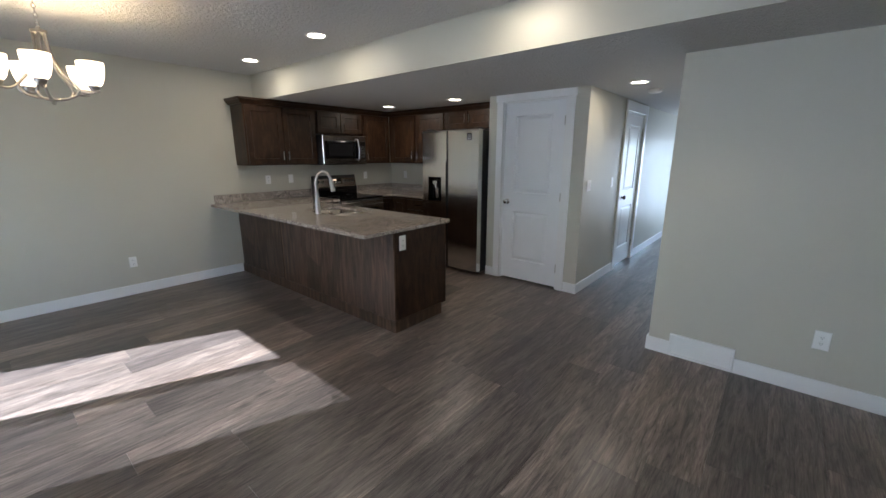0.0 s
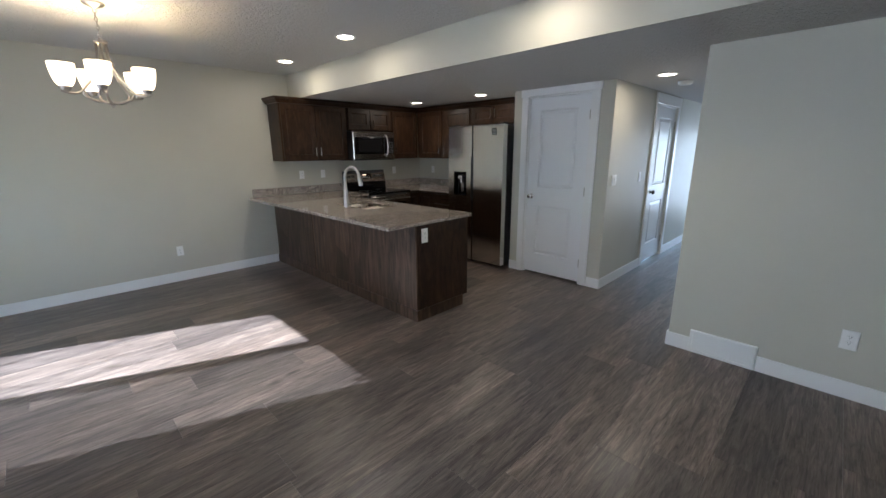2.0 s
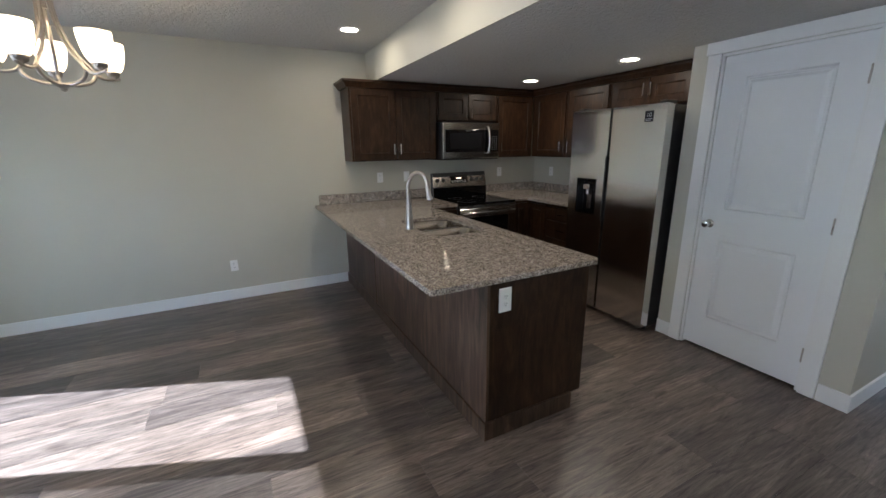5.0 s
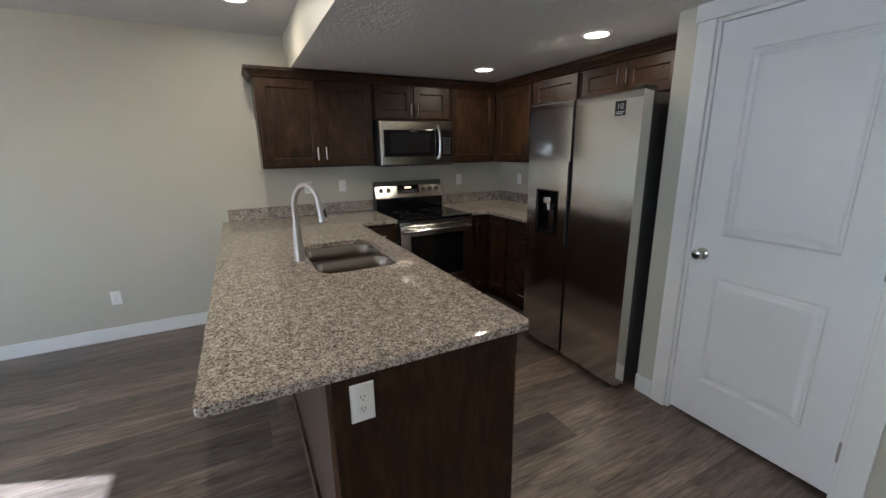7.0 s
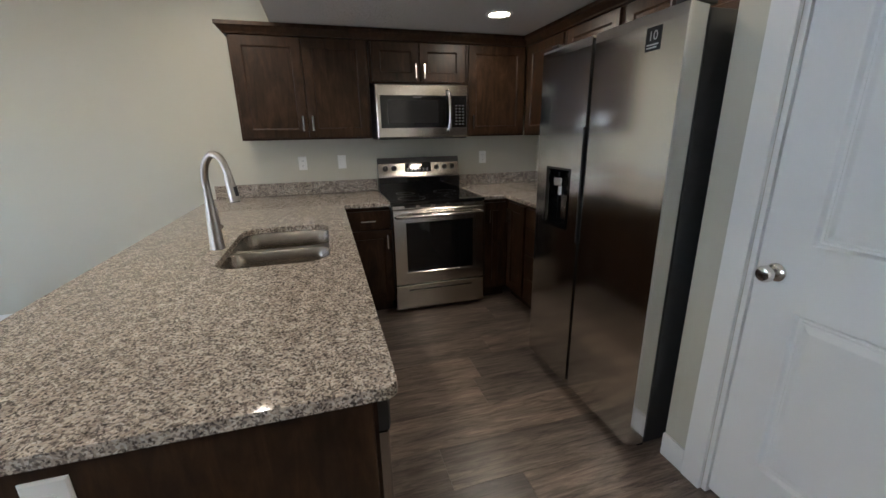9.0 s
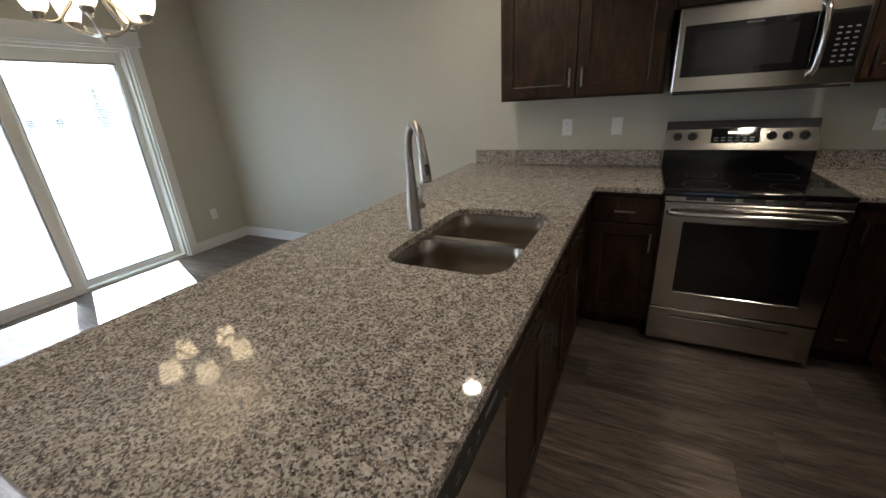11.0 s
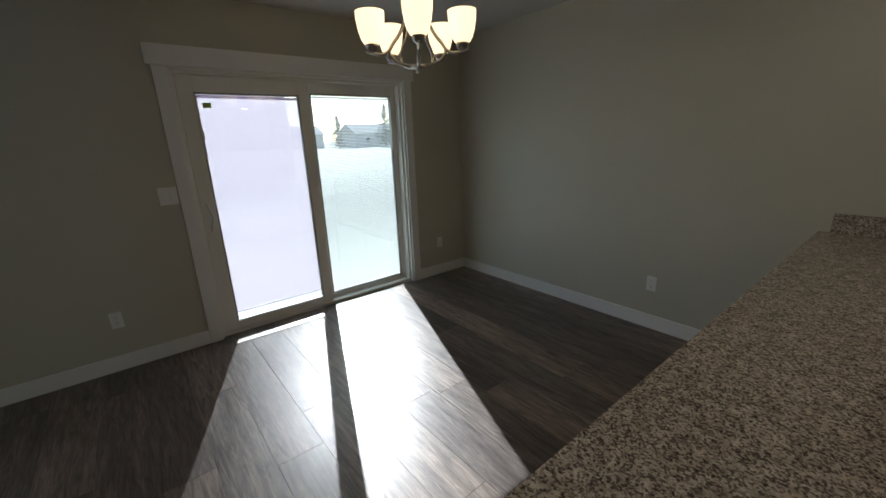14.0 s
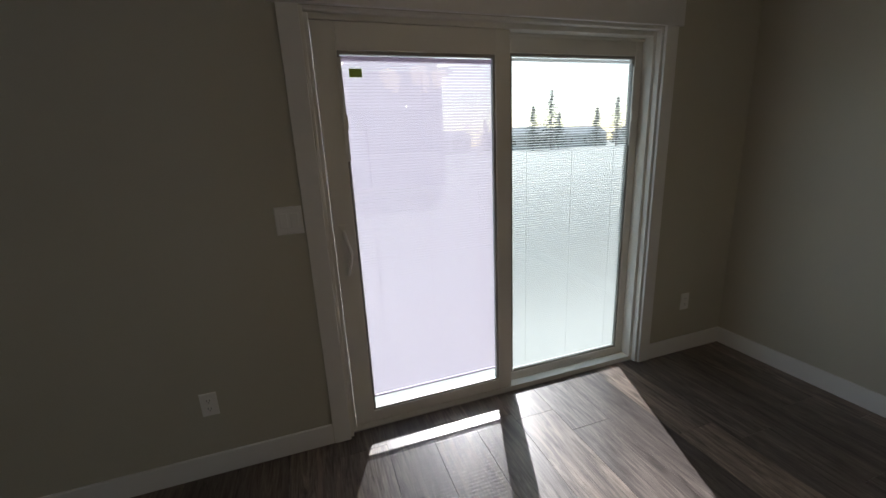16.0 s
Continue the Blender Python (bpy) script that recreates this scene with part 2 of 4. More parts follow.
# ---- mesh building ----
class Mesh:
    """Collects shapes into one mesh."""

    def __init__(self):
        self.bm = bmesh.new()

    def box(self, x0, x1, y0, y1, z0, z1):
        q = [self.bm.verts.new(p) for p in ((x0, y0, z0), (x1, y0, z0), (x1, y1, z0), (x0, y1, z0), (x0, y0, z1), (x1, y0, z1), (x1, y1, z1), (x0, y1, z1))]
        for f in ((3, 2, 1, 0), (4, 5, 6, 7), (0, 1, 5, 4), (1, 2, 6, 5), (2, 3, 7, 6), (3, 0, 4, 7)):
            self.bm.faces.new([q[i] for i in f])
        return self

    def loops(self, rings, closed=True, cap0=True, cap1=True):
        rows = [[self.bm.verts.new(p) for p in r] for r in rings]
        n = len(rows[0])
        for a, b in zip(rows, rows[1:]):
            for i in range(n if closed else n - 1):
                j = (i + 1) % n
                self.bm.faces.new((a[i], a[j], b[j], b[i]))
        if cap0:
            self.bm.faces.new(rows[0][::-1])
        if cap1:
            self.bm.faces.new(rows[-1])
        return self

    def panel(self, x0, x1, z0, z1, y0, steps, back=None):
        """A front facing -y: rectangles inset and sunk by steps (inset, depth)."""
        rings = []
        if back is not None:
            rings.append([(x0, back, z0), (x1, back, z0), (x1, back, z1), (x0, back, z1)])
        for i, d in steps:
            rings.append([(x0 + i, y0 + d, z0 + i), (x1 - i, y0 + d, z0 + i), (x1 - i, y0 + d, z1 - i), (x0 + i, y0 + d, z1 - i)])
        return self.loops(rings, cap0=back is not None)

    def lathe(self, prof, cx=0, cy=0, cz=0, n=24, axis='z', cap0=True, cap1=True):
        rings = []
        for r, h in prof:
            ring = []
            for k in range(n):
                a = 2 * math.pi * k / n
                u, w = r * math.cos(a), r * math.sin(a)
                ring.append((cx + u, cy + w, cz + h) if axis == 'z' else (cx + u, cy - h, cz + w) if axis == 'y' else (cx + h, cy + u, cz + w))
            rings.append(ring)
        return self.loops(rings, cap0=cap0, cap1=cap1)

    def tube(self, pts, r, n=10, taper=None):
        pts = [Vector(p) for p in pts]
        rings = []
        up = Vector((0.123, 0.456, 0.88))
        for i, p in enumerate(pts):
            d = (pts[min(i + 1, len(pts) - 1)] - pts[max(i - 1, 0)]).normalized()
            a = d.cross(up).normalized()
            b = d.cross(a)
            rr = r if taper is None else r + (taper - r) * i / (len(pts) - 1)
            rings.append([p + rr * (math.cos(2 * math.pi * k / n) * a + math.sin(2 * math.pi * k / n) * b) for k in range(n)])
        return self.loops(rings)

    def prism(self, outline, z0, z1, hole=None):
        es = []
        for loop in (outline, hole or []):
            vs = [self.bm.verts.new((x, y, z1)) for x, y in loop]
            es += [self.bm.edges.new((vs[i], vs[(i + 1) % len(vs)])) for i in range(len(vs))]
        fs = [f for f in bmesh.ops.triangle_fill(self.bm, edges=es, use_beauty=True)["geom"] if isinstance(f, bmesh.types.BMFace)]
        got = bmesh.ops.extrude_face_region(self.bm, geom=fs)["geom"]
        for g in got:
            if isinstance(g, bmesh.types.BMVert):
                g.co.z = z0
        return self

    def make(self, name, material, parent=None, bevel=0.0, smooth=False, at=(0, 0, 0), fix=True):
        if fix:
            bmesh.ops.recalc_face_normals(self.bm, faces=self.bm.faces)
        me = bpy.data.meshes.new(name)
        self.bm.to_mesh(me)
        self.bm.free()
        me.materials.append(material)
        if smooth:
            me.shade_smooth()
            me.set_sharp_from_angle(angle=radians(40))
        ob = new(name, me)
        ob.location = at
        ob.parent = parent
        if bevel:
            b = ob.modifiers.new("bevel", 'BEVEL')
            b.width, b.segments, b.limit_method, b.angle_limit = bevel, 2, 'ANGLE', radians(40)
        return ob


def base(name, m, label, category, group="", kind=""):
    ob = new(name)
    ob.empty_display_size = 0.1
    ob.matrix_world = m
    return tagged(ob, label, category, group, kind)


def block(name, x0, x1, y0, y1, z0, z1, material, parent=None, bevel=0.002):
    """A single box, its origin at the foot of its middle."""
    cx, cy = (x0 + x1) / 2, (y0 + y1) / 2
    return Mesh().box(x0 - cx, x1 - cx, y0 - cy, y1 - cy, 0, z1 - z0).make(name, material, parent, bevel, at=(cx, cy, z0))


def curve_pts(ctrl, n=8):
    """A smooth line through the points given."""
    p = [Vector(c) for c in ctrl]
    p = [2 * p[0] - p[1]] + p + [2 * p[-1] - p[-2]]
    out = []
    for i in range(1, len(p) - 2):
        for k in range(n):
            t = k / n
            out.append(0.5 * (2 * p[i] + (p[i + 1] - p[i - 1]) * t + (2 * p[i - 1] - 5 * p[i] + 4 * p[i + 1] - p[i + 2]) * t * t + (3 * p[i] - p[i - 1] - 3 * p[i + 1] + p[i + 2]) * t ** 3))
    return out + [p[-2]]


def rounded(x0, x1, y0, y1, r, n=6):
    out = []
    for cx, cy, a0 in ((x1 - r, y0 + r, -90), (x1 - r, y1 - r, 0), (x0 + r, y1 - r, 90), (x0 + r, y0 + r, 180)):
        for k in range(n + 1):
            a = radians(a0 + 90 * k / n)
            out.append((cx + r * math.cos(a), cy + r * math.sin(a)))
    return out


# ---- the structure ----
XW, YS, YB, YP, XH, XR, YR = -4.85, -0.515, 5.56, 4.83, -1.085, -0.125, 3.965
ZC, ZS, YSOF, YE, XE, T = 2.507, 2.197, 3.19, 9.8, 4.2, 0.16
XP = -2.29


def wall(name, parts, label):
    m = Mesh()
    for p in parts:
        m.box(*p)
    return tagged(m.make(name, WALL), label, "wall", kind="structure")


wall("wall_west", [(XW - T, XW, YS - T, YB + T, -0.1, ZC + 0.1)], "greige painted wall beside dining area and kitchen")
SX0, SX1, SZ = -4.115, -2.215, 2.045      # opening of the sliding door
WX0, WX1, WZ0, WZ1 = -0.66, 1.50, 0.92, 2.06   # opening of the window
wall("wall_south", [(XW, SX0, YS - T, YS, -0.1, ZC + 0.1), (SX0, SX1, YS - T, YS, SZ, ZC + 0.1), (SX1, WX0, YS - T, YS, -0.1, ZC + 0.1),
                    (WX0, WX1, YS - T, YS, -0.1, WZ0), (WX0, WX1, YS - T, YS, WZ1, ZC + 0.1), (WX1, XE, YS - T, YS, -0.1, ZC + 0.1)],
     "greige painted wall with sliding glass door and window")
wall("wall_east", [(XE, XE + T, YS - T, YR + T, -0.1, ZC + 0.1)], "plain greige painted wall")
wall("wall_living", [(XR + T, XE, YR, YR + T, -0.1, ZS)], "greige painted wall with air vent and outlet")
HD0, HD1, HDZ = 4.36, 5.12, 2.06          # door in the hall's east wall
wall("wall_hall_east", [(XR, XR + T, YR, HD0, -0.1, ZS), (XR, XR + T, HD0, HD1, HDZ, ZS), (XR, XR + T, HD1, 7.4, -0.1, ZS), (XR + T, 1.2, 7.24, 7.4, -0.1, ZS),
                        (1.2, 1.36, 7.24, YE, -0.1, ZS), (XR + T, XR + T + 0.9, HD0 - 0.1, HD0 - 0.06, -0.1, ZS)], "greige painted hallway wall")
CD0, CD1, CDZ = 6.13, 6.92, 2.06          # closet door in the hall's west wall
wall("wall_hall_west", [(XH - 0.12, XH, YP + 0.12, CD0, -0.1, ZS), (XH - 0.12, XH, CD0, CD1, CDZ, ZS), (XH - 0.12, XH, CD1, YE, -0.1, ZS)], "greige painted hallway wall with white door")
PD0, PD1, PDZ = -2.09, -1.315, 2.115      # pantry door
wall("wall_pantry", [(XP, PD0, YP, YP + 0.12, -0.1, ZS), (PD0, PD1, YP, YP + 0.12, PDZ, ZS), (PD1, XH, YP, YP + 0.12, -0.1, ZS), (XP, XP + 0.1, YP + 0.12, YB, -0.1, ZS)],
     "greige painted pantry wall with white door")
wall("wall_north", [(XW, XH - 0.12, YB, YB + T, -0.1, ZS)], "greige painted kitchen wall behind refrigerator")
FD0, FD1, FDZ = -0.74, 0.20, 2.06         # front door
wall("wall_entry", [(XH - 0.12, FD0, YE, YE + T, -0.1, ZS), (FD0, FD1, YE, YE + T, FDZ, ZS), (FD1, 1.36, YE, YE + T, -0.1, ZS)], "greige painted wall with front door")
tagged(Mesh().box(XW - T, XE + T, YS - T, YSOF, ZC, ZC + 0.12).make("ceiling", CEIL), "knockdown textured ceiling over dining and living area", "ceiling", kind="structure")
tagged(Mesh().box(XW, XE, YSOF + 0.012, YE + T, ZS, ZS + 0.12).make("ceiling_kitchen", CEIL), "lower knockdown textured ceiling over kitchen and hall", "ceiling", kind="structure")
wall("soffit_face", [(XW, XE, YSOF, YSOF + 0.012, ZS, ZC)], "painted soffit face where the ceiling drops")
tagged(Mesh().box(XW - T, XE + T, YS, YE + T, -0.12, -0.004).make("floor", JOINT), "grey-brown vinyl plank floor", "floor", kind="structure")
BH, BT = 0.112, 0.014


def baseboard(name, x0, x1, y0, y1):
    tagged(block(name, x0, x1, y0, y1, 0, BH, TRIM, bevel=0.003), "white painted baseboard", "baseboard", kind="structure")


for x0, x1, y0, y1 in ((XW, XW + BT, YS, 2.824), (XW + BT, SX0 - 0.087, YS, YS + BT), (SX1 + 0.087, XE, YS, YS + BT), (XR, 0.022, YR - BT, YR), (0.436, XE, YR - BT, YR),
                       (XR - BT, XR, YR - BT, HD0 - 0.087), (XR - BT, XR, HD1 + 0.087, 7.4), (XH, XH + BT, YP - BT, CD0 - 0.087), (XH, XH + BT, CD1 + 0.087, YE),
                       (PD1 + 0.09, XH, YP - BT, YP), (XP, PD0 - 0.09, YP - BT, YP), (XH + BT, FD0 - 0.087, YE - BT, YE)):
    baseboard("baseboard", x0, x1, y0, y1)


def casing(name, width, height, m, head=0.085, w=0.085, over=0.012, label="white painted door casing"):
    """Casing round an opening; local x along the wall, y into the wall, face at y = 0."""
    b = base(name, m, label, "trim", kind="structure")
    for x0, x1 in ((-w, 0), (width, width + w)):
        block("jamb_board", x0, x1, -0.017, 0, 0, height, TRIM, b)
    block("head_board", -w - over, width + w + over, -0.022, 0, height + 0.001, height + head, TRIM, b)
    return b


def hinge(parent, x, z):
    m = Mesh().lathe([(0.004, -0.004), (0.0055, 0), (0.0055, 0.09), (0.004, 0.094)], x, 0.004, z, 10)
    return m.make("hinge", NICKEL, parent, smooth=True)


def knob(parent, x, z, material, y=0.0):
    prof = [(0.031, 0), (0.031, 0.004), (0.026, 0.009), (0.012, 0.012), (0.011, 0.028), (0.02, 0.034), (0.027, 0.044), (0.027, 0.054), (0.021, 0.063), (0.008, 0.066)]
    return Mesh().lathe(prof, x, y, z, 24, 'y').make("knob", material, parent, smooth=True)


def panel_door(name, width, height, m, label, knob_left=True, metal=NICKEL, frame=0.02):
    """A moulded two-panel door with its jambs; local face at y = 0.03."""
    b = base(name, m, label, "door", kind="structure")
    jm = Mesh()
    jm.box(0, 0.018, 0.002, 0.118, 0, height).box(width - 0.018, width, 0.002, 0.118, 0, height).box(0.018, width - 0.018, 0.002, 0.118, height - 0.018, height)
    jm.make("jamb", TRIM, b)
    x0, x1, z0, z1, y0, y1 = 0.021, width - 0.021, 0.022, height - 0.021, 0.012, 0.047
    s, mid0, mid1 = 0.135, 0.45, 0.505
    h = z1 - z0
    cuts = [(z0 + 0.235, z0 + 0.405 * h), (z0 + 0.51 * h, z1 - 0.135)]
    dm = Mesh()
    dm.box(x0, x0 + s, y0, y1, z0, z1).box(x1 - s, x1, y0, y1, z0, z1)
    zz = z0
    for a, c in cuts:
        dm.box(x0 + s, x1 - s, y0, y1, zz, a)
        zz = c
    dm.box(x0 + s, x1 - s, y0, y1, zz, z1)
    for a, c in cuts:
        dm.panel(x0 + s, x1 - s, a, c, y0, [(0, 0), (0.004, 0.001), (0.012, 0.014), (0.020, 0.014), (0.024, 0.010), (0.030, 0.010), (0.046, 0.003), (0.050, 0.002)])
    dm.make("leaf", DOORW, b, smooth=False)
    knob(b, x0 + 0.06 if knob_left else x1 - 0.06, 0.972, metal, y0)
    hx = x1 + 0.002 if knob_left else x0 - 0.002
    for z in (0.2, 1.02, height - 0.28):
        hinge(b, hx, z)
    return b


casing("trim_pantry", PD1 - PD0, PDZ, pose(PD0, YP, 0), head=0.08, label="white painted casing round the pantry door")
panel_door("door_pantry", PD1 - PD0, PDZ, pose(PD0, YP, 0), "white two-panel pantry door with polished nickel knob", metal=CHROME)
casing("trim_closet", CD1 - CD0, CDZ, pose(XH, CD0, 0, 0, 0, 90), head=0.12, label="white painted casing round the hall door")
panel_door("door_closet", CD1 - CD0, CDZ, pose(XH, CD0, 0, 0, 0, 90), "white two-panel hall door, closed, with dark knob", metal=BRONZE)
casing("trim_hall", HD1 - HD0, HDZ, pose(XR, HD1, 0, 0, 0, -90), label="white painted casing round a hall door")
panel_door("door_hall", HD1 - HD0, HDZ, pose(XR, HD1, 0, 0, 0, -90), "white two-panel door off the hallway with dark knob", knob_left=False, metal=BRONZE)

# front door with a large pane
casing("trim_front", FD1 - FD0, FDZ, pose(FD0, YE, 0), label="white painted casing round the front door")
b = base("door_front", pose(FD0, YE, 0), "white front door with a large bright pane", "door", kind="structure")
W = FD1 - FD0
Mesh().box(0, 0.03, 0.002, 0.15, 0, FDZ).box(W - 0.03, W, 0.002, 0.15, 0, FDZ).box(0.03, W - 0.03, 0.002, 0.15, FDZ - 0.03, FDZ).make("jamb", TRIM, b)
Mesh().box(0.032, 0.15, 0.06, 0.1, 0.02, FDZ - 0.032).box(W - 0.15, W - 0.032, 0.06, 0.1, 0.02, FDZ - 0.032).box(0.15, W - 0.15, 0.06, 0.1, 0.02, 0.3).box(0.15, W - 0.15, 0.06, 0.1, FDZ - 0.2, FDZ - 0.032).make("leaf", DOORW, b, 0.003)
p = Mesh().box(0.15, W - 0.15, 0.078, 0.082, 0.3, FDZ - 0.2).make("pane", GLASS, b)
p.visible_shadow = False
lamp("entry_daylight", 'AREA', ENTRY, (0.80, 0.88, 1.0), look(((FD0 + FD1) / 2, YE + 0.14, 1.05), ((FD0 + FD1) / 2 - 0.35, 0, 0.7)), shape='RECTANGLE', size=0.62, size_y=1.5)


# ---- sliding door ----
def slat_set(name, x0, x1, y, z0, z1, pitch, depth, tilt, material, parent, cords=()):
    """Blind slats joined into one part. tilt(z): degrees by which the outer edge stands above the inner."""
    m = Mesh()
    z = z1
    while z > z0:
        a = radians(tilt(z))
        dy, dz = depth / 2 * math.cos(a), depth / 2 * math.sin(a)
        rise = depth * 0.07
        top = [(y + dy, z - dz), (y, z + rise), (y - dy, z + dz)]
        q = [[m.bm.verts.new((x, yy, zz)) for yy, zz in top] for x in (x0, x1)]
        for i in (0, 1):
            m.bm.faces.new((q[0][i], q[1][i], q[1][i + 1], q[0][i + 1]))
        z -= pitch
    for x in cords:
        m.box(x - 0.0007, x + 0.0007, y + depth / 2, y + depth / 2 + 0.0008, z0, z1 + 0.01)
    m.box(x0, x1, y - depth * 0.5, y + depth * 0.5, z1 + 0.006, z1 + 0.022)
    m.box(x0, x1, y - depth * 0.5, y + depth * 0.5, z0 - 0.012, z0 - 0.003)
    return tagged(m.make(name, material, parent, fix=False), kind="stuff")


casing("trim_slider", SX1 - SX0, SZ, pose(SX1, YS, 0, 0, 0, 180), head=0.13, over=0.03, label="white painted casing with wide head board round sliding door")
sd = base("door_slider", pose(0, 0, 0), "white vinyl sliding patio door with built-in mini blinds", "sliding door", kind="structure")
fm = Mesh()
for x0, x1, z0, z1 in ((SX0, SX0 + 0.035, 0, SZ), (SX1 - 0.035, SX1, 0, SZ), (SX0 + 0.035, SX1 - 0.035, SZ - 0.04, SZ), (SX0 + 0.035, SX1 - 0.035, 0.0, 0.03)):
    fm.box(x0, x1, YS - 0.15, YS - 0.035, z0, z1)
fm.box(SX0, SX0 + 0.016, YS - 0.035, YS - 0.001, 0, SZ).box(SX1 - 0.016, SX1, YS - 0.035, YS - 0.001, 0, SZ).box(SX0 + 0.016, SX1 - 0.016, YS - 0.035, YS - 0.001, SZ - 0.016, SZ)
fm.box(SX0 + 0.035, SX1 - 0.035, YS - 0.098, YS - 0.092, 0.03, 0.042).box(SX0 + 0.035, SX1 - 0.035, YS - 0.098, YS - 0.092, SZ - 0.055, SZ - 0.04)
fm.make("frame", VINYL, sd, 0.003)


def sash(x0, x1, y, g0, g1, gz0, gz1, tilt, gap, handle, slat, depth):
    p = base("panel", pose(0, 0, 0), "", "")
    p.parent = sd
    m = Mesh()
    for a0, a1, c0, c1 in ((x0, g0, 0.032, SZ - 0.042), (g1, x1, 0.032, SZ - 0.042), (g0, g1, 0.032, gz0), (g0, g1, gz1, SZ - 0.042)):
        m.box(a0, a1, y - 0.02, y + 0.02, c0, c1)
    m.make("sash_frame", VINYL, p, 0.003)
    m = Mesh()
    for a0, a1, c0, c1 in ((g0, g0 + 0.012, gz0, gz1), (g1 - 0.012, g1, gz0, gz1), (g0 + 0.012, g1 - 0.012, gz0, gz0 + 0.01), (g0 + 0.012, g1 - 0.012, gz1 - 0.014, gz1)):
        m.box(a0, a1, y - 0.014, y + 0.014, c0, c1)
    m.make("glazing_bead", mat("grey_bead", (0.34, 0.33, 0.30), 0.5), p)
    for yy in (y - 0.012, y + 0.012):
        o = Mesh().box(g0 + 0.012, g1 - 0.012, yy - 0.001, yy + 0.001, gz0 + 0.01, gz1 - 0.014).make("pane", GLASS, p)
        o.visible_shadow = False
    w = g1 - g0
    slat_set("blind_slats", g0 + 0.014, g1 - 0.014, y, gz0 + gap, gz1 - 0.042, 0.0135, depth, tilt, slat, p, (g0 + 0.13 * w, g0 + 0.5 * w, g1 - 0.13 * w))
    # operator rail of the blind
    sx = g1 - 0.006 if handle else g0 + 0.006
    Mesh().box(sx - 0.008, sx + 0.008, y + 0.02, y + 0.03, 1.42, 1.86).box(sx - 0.012, sx + 0.012, y + 0.03, y + 0.04, 1.56, 1.62).make("blind_slider", VINYL, p, 0.002)
    if handle:
        hx = x1 - 0.045
        Mesh().tube(curve_pts([(hx, y + 0.02, 0.88), (hx - 0.005, y + 0.05, 0.92), (hx - 0.02, y + 0.062, 0.99), (hx - 0.005, y + 0.05, 1.06), (hx, y + 0.02, 1.10)]), 0.009).box(hx - 0.018, hx + 0.018, y + 0.02, y + 0.027, 0.85, 1.13).make("pull_handle", VINYL, p, smooth=True)
    return p


sash(-3.19, SX1 - 0.037, YS - 0.06, -3.107, -2.352, 0.095, 1.89, lambda z: 84, 0.085, True, SLATV, 0.0124)
sash(SX0 + 0.037, -3.13, YS - 0.125, -4.03, -3.225, 0.075, 1.915, lambda z: 56 - 34 * min(1.0, max(0.0, (z - 0.3) / 1.1)), 0.02, False, SLAT, 0.0125)
st = Mesh().box(-0.028, 0.028, 0, 0.001, -0.018, 0.018).make("sticker", GREEN, at=(-2.425, YS - 0.046, 1.80))
st.parent = sd

lamp("window_daylight", 'AREA', WINDOW, (0.84, 0.92, 1.0), look(((WX0 + WX1) / 2, YS - T - 0.05, (WZ0 + WZ1) / 2), ((WX0 + WX1) / 2, 5, (WZ0 + WZ1) / 2)), shape='RECTANGLE', size=WX1 - WX0, size_y=WZ1 - WZ0)

# ---- window ----
wd = base("window_1", pose(0, 0, 0), "white vinyl window with horizontal blinds", "window", kind="structure")
m = Mesh()
for x0, x1, z0, z1 in ((WX0, WX0 + 0.05, WZ0, WZ1), (WX1 - 0.05, WX1, WZ0, WZ1), (WX0 + 0.05, WX1 - 0.05, WZ0, WZ0 + 0.05), (WX0 + 0.05, WX1 - 0.05, WZ1 - 0.05, WZ1), (0.22, 0.28, WZ0 + 0.05, WZ1 - 0.05)):
    m.box(x0, x1, YS - T + 0.01, YS - T + 0.07, z0, z1)
m.make("frame", VINYL, wd, 0.003)
o = Mesh().box(WX0 + 0.05, WX1 - 0.05, YS - 0.131, YS - 0.127, WZ0 + 0.05, WZ1 - 0.05).make("pane", GLASS, wd)
o.visible_shadow = False
bl = base("window_blind", pose(0, 0, 0), "white two-inch horizontal slat blind", "blind")
slat_set("blind_slats", WX0 + 0.008, WX1 - 0.008, YS - 0.045, WZ0 + 0.04, WZ1 - 0.05, 0.043, 0.05, lambda z: -34, SLAT, bl, (WX0 + 0.15, 0.25, WX1 - 0.15))


# ---- kitchen cabinets ----
def pull(parent, x, z, y, upright=True, length=0.11):
    """A flat bar pull standing off the front at y."""
    h = length / 2
    m = Mesh()
    if upright:
        m.box(x - 0.006, x + 0.006, y - 0.034, y - 0.026, z - h, z + h)
        m.box(x - 0.005, x + 0.005, y - 0.027, y, z - h + 0.002, z - h + 0.012).box(x - 0.005, x + 0.005, y - 0.027, y, z + h - 0.012, z + h - 0.002)
    else:
        m.box(x - h, x + h, y - 0.034, y - 0.026, z - 0.006, z + 0.006)
        m.box(x - h + 0.002, x - h + 0.012, y - 0.027, y, z - 0.005, z + 0.005).box(x + h - 0.012, x + h - 0.002, y - 0.027, y, z - 0.005, z + 0.005)
    return m.make("handle", CHROME, parent, 0.001)


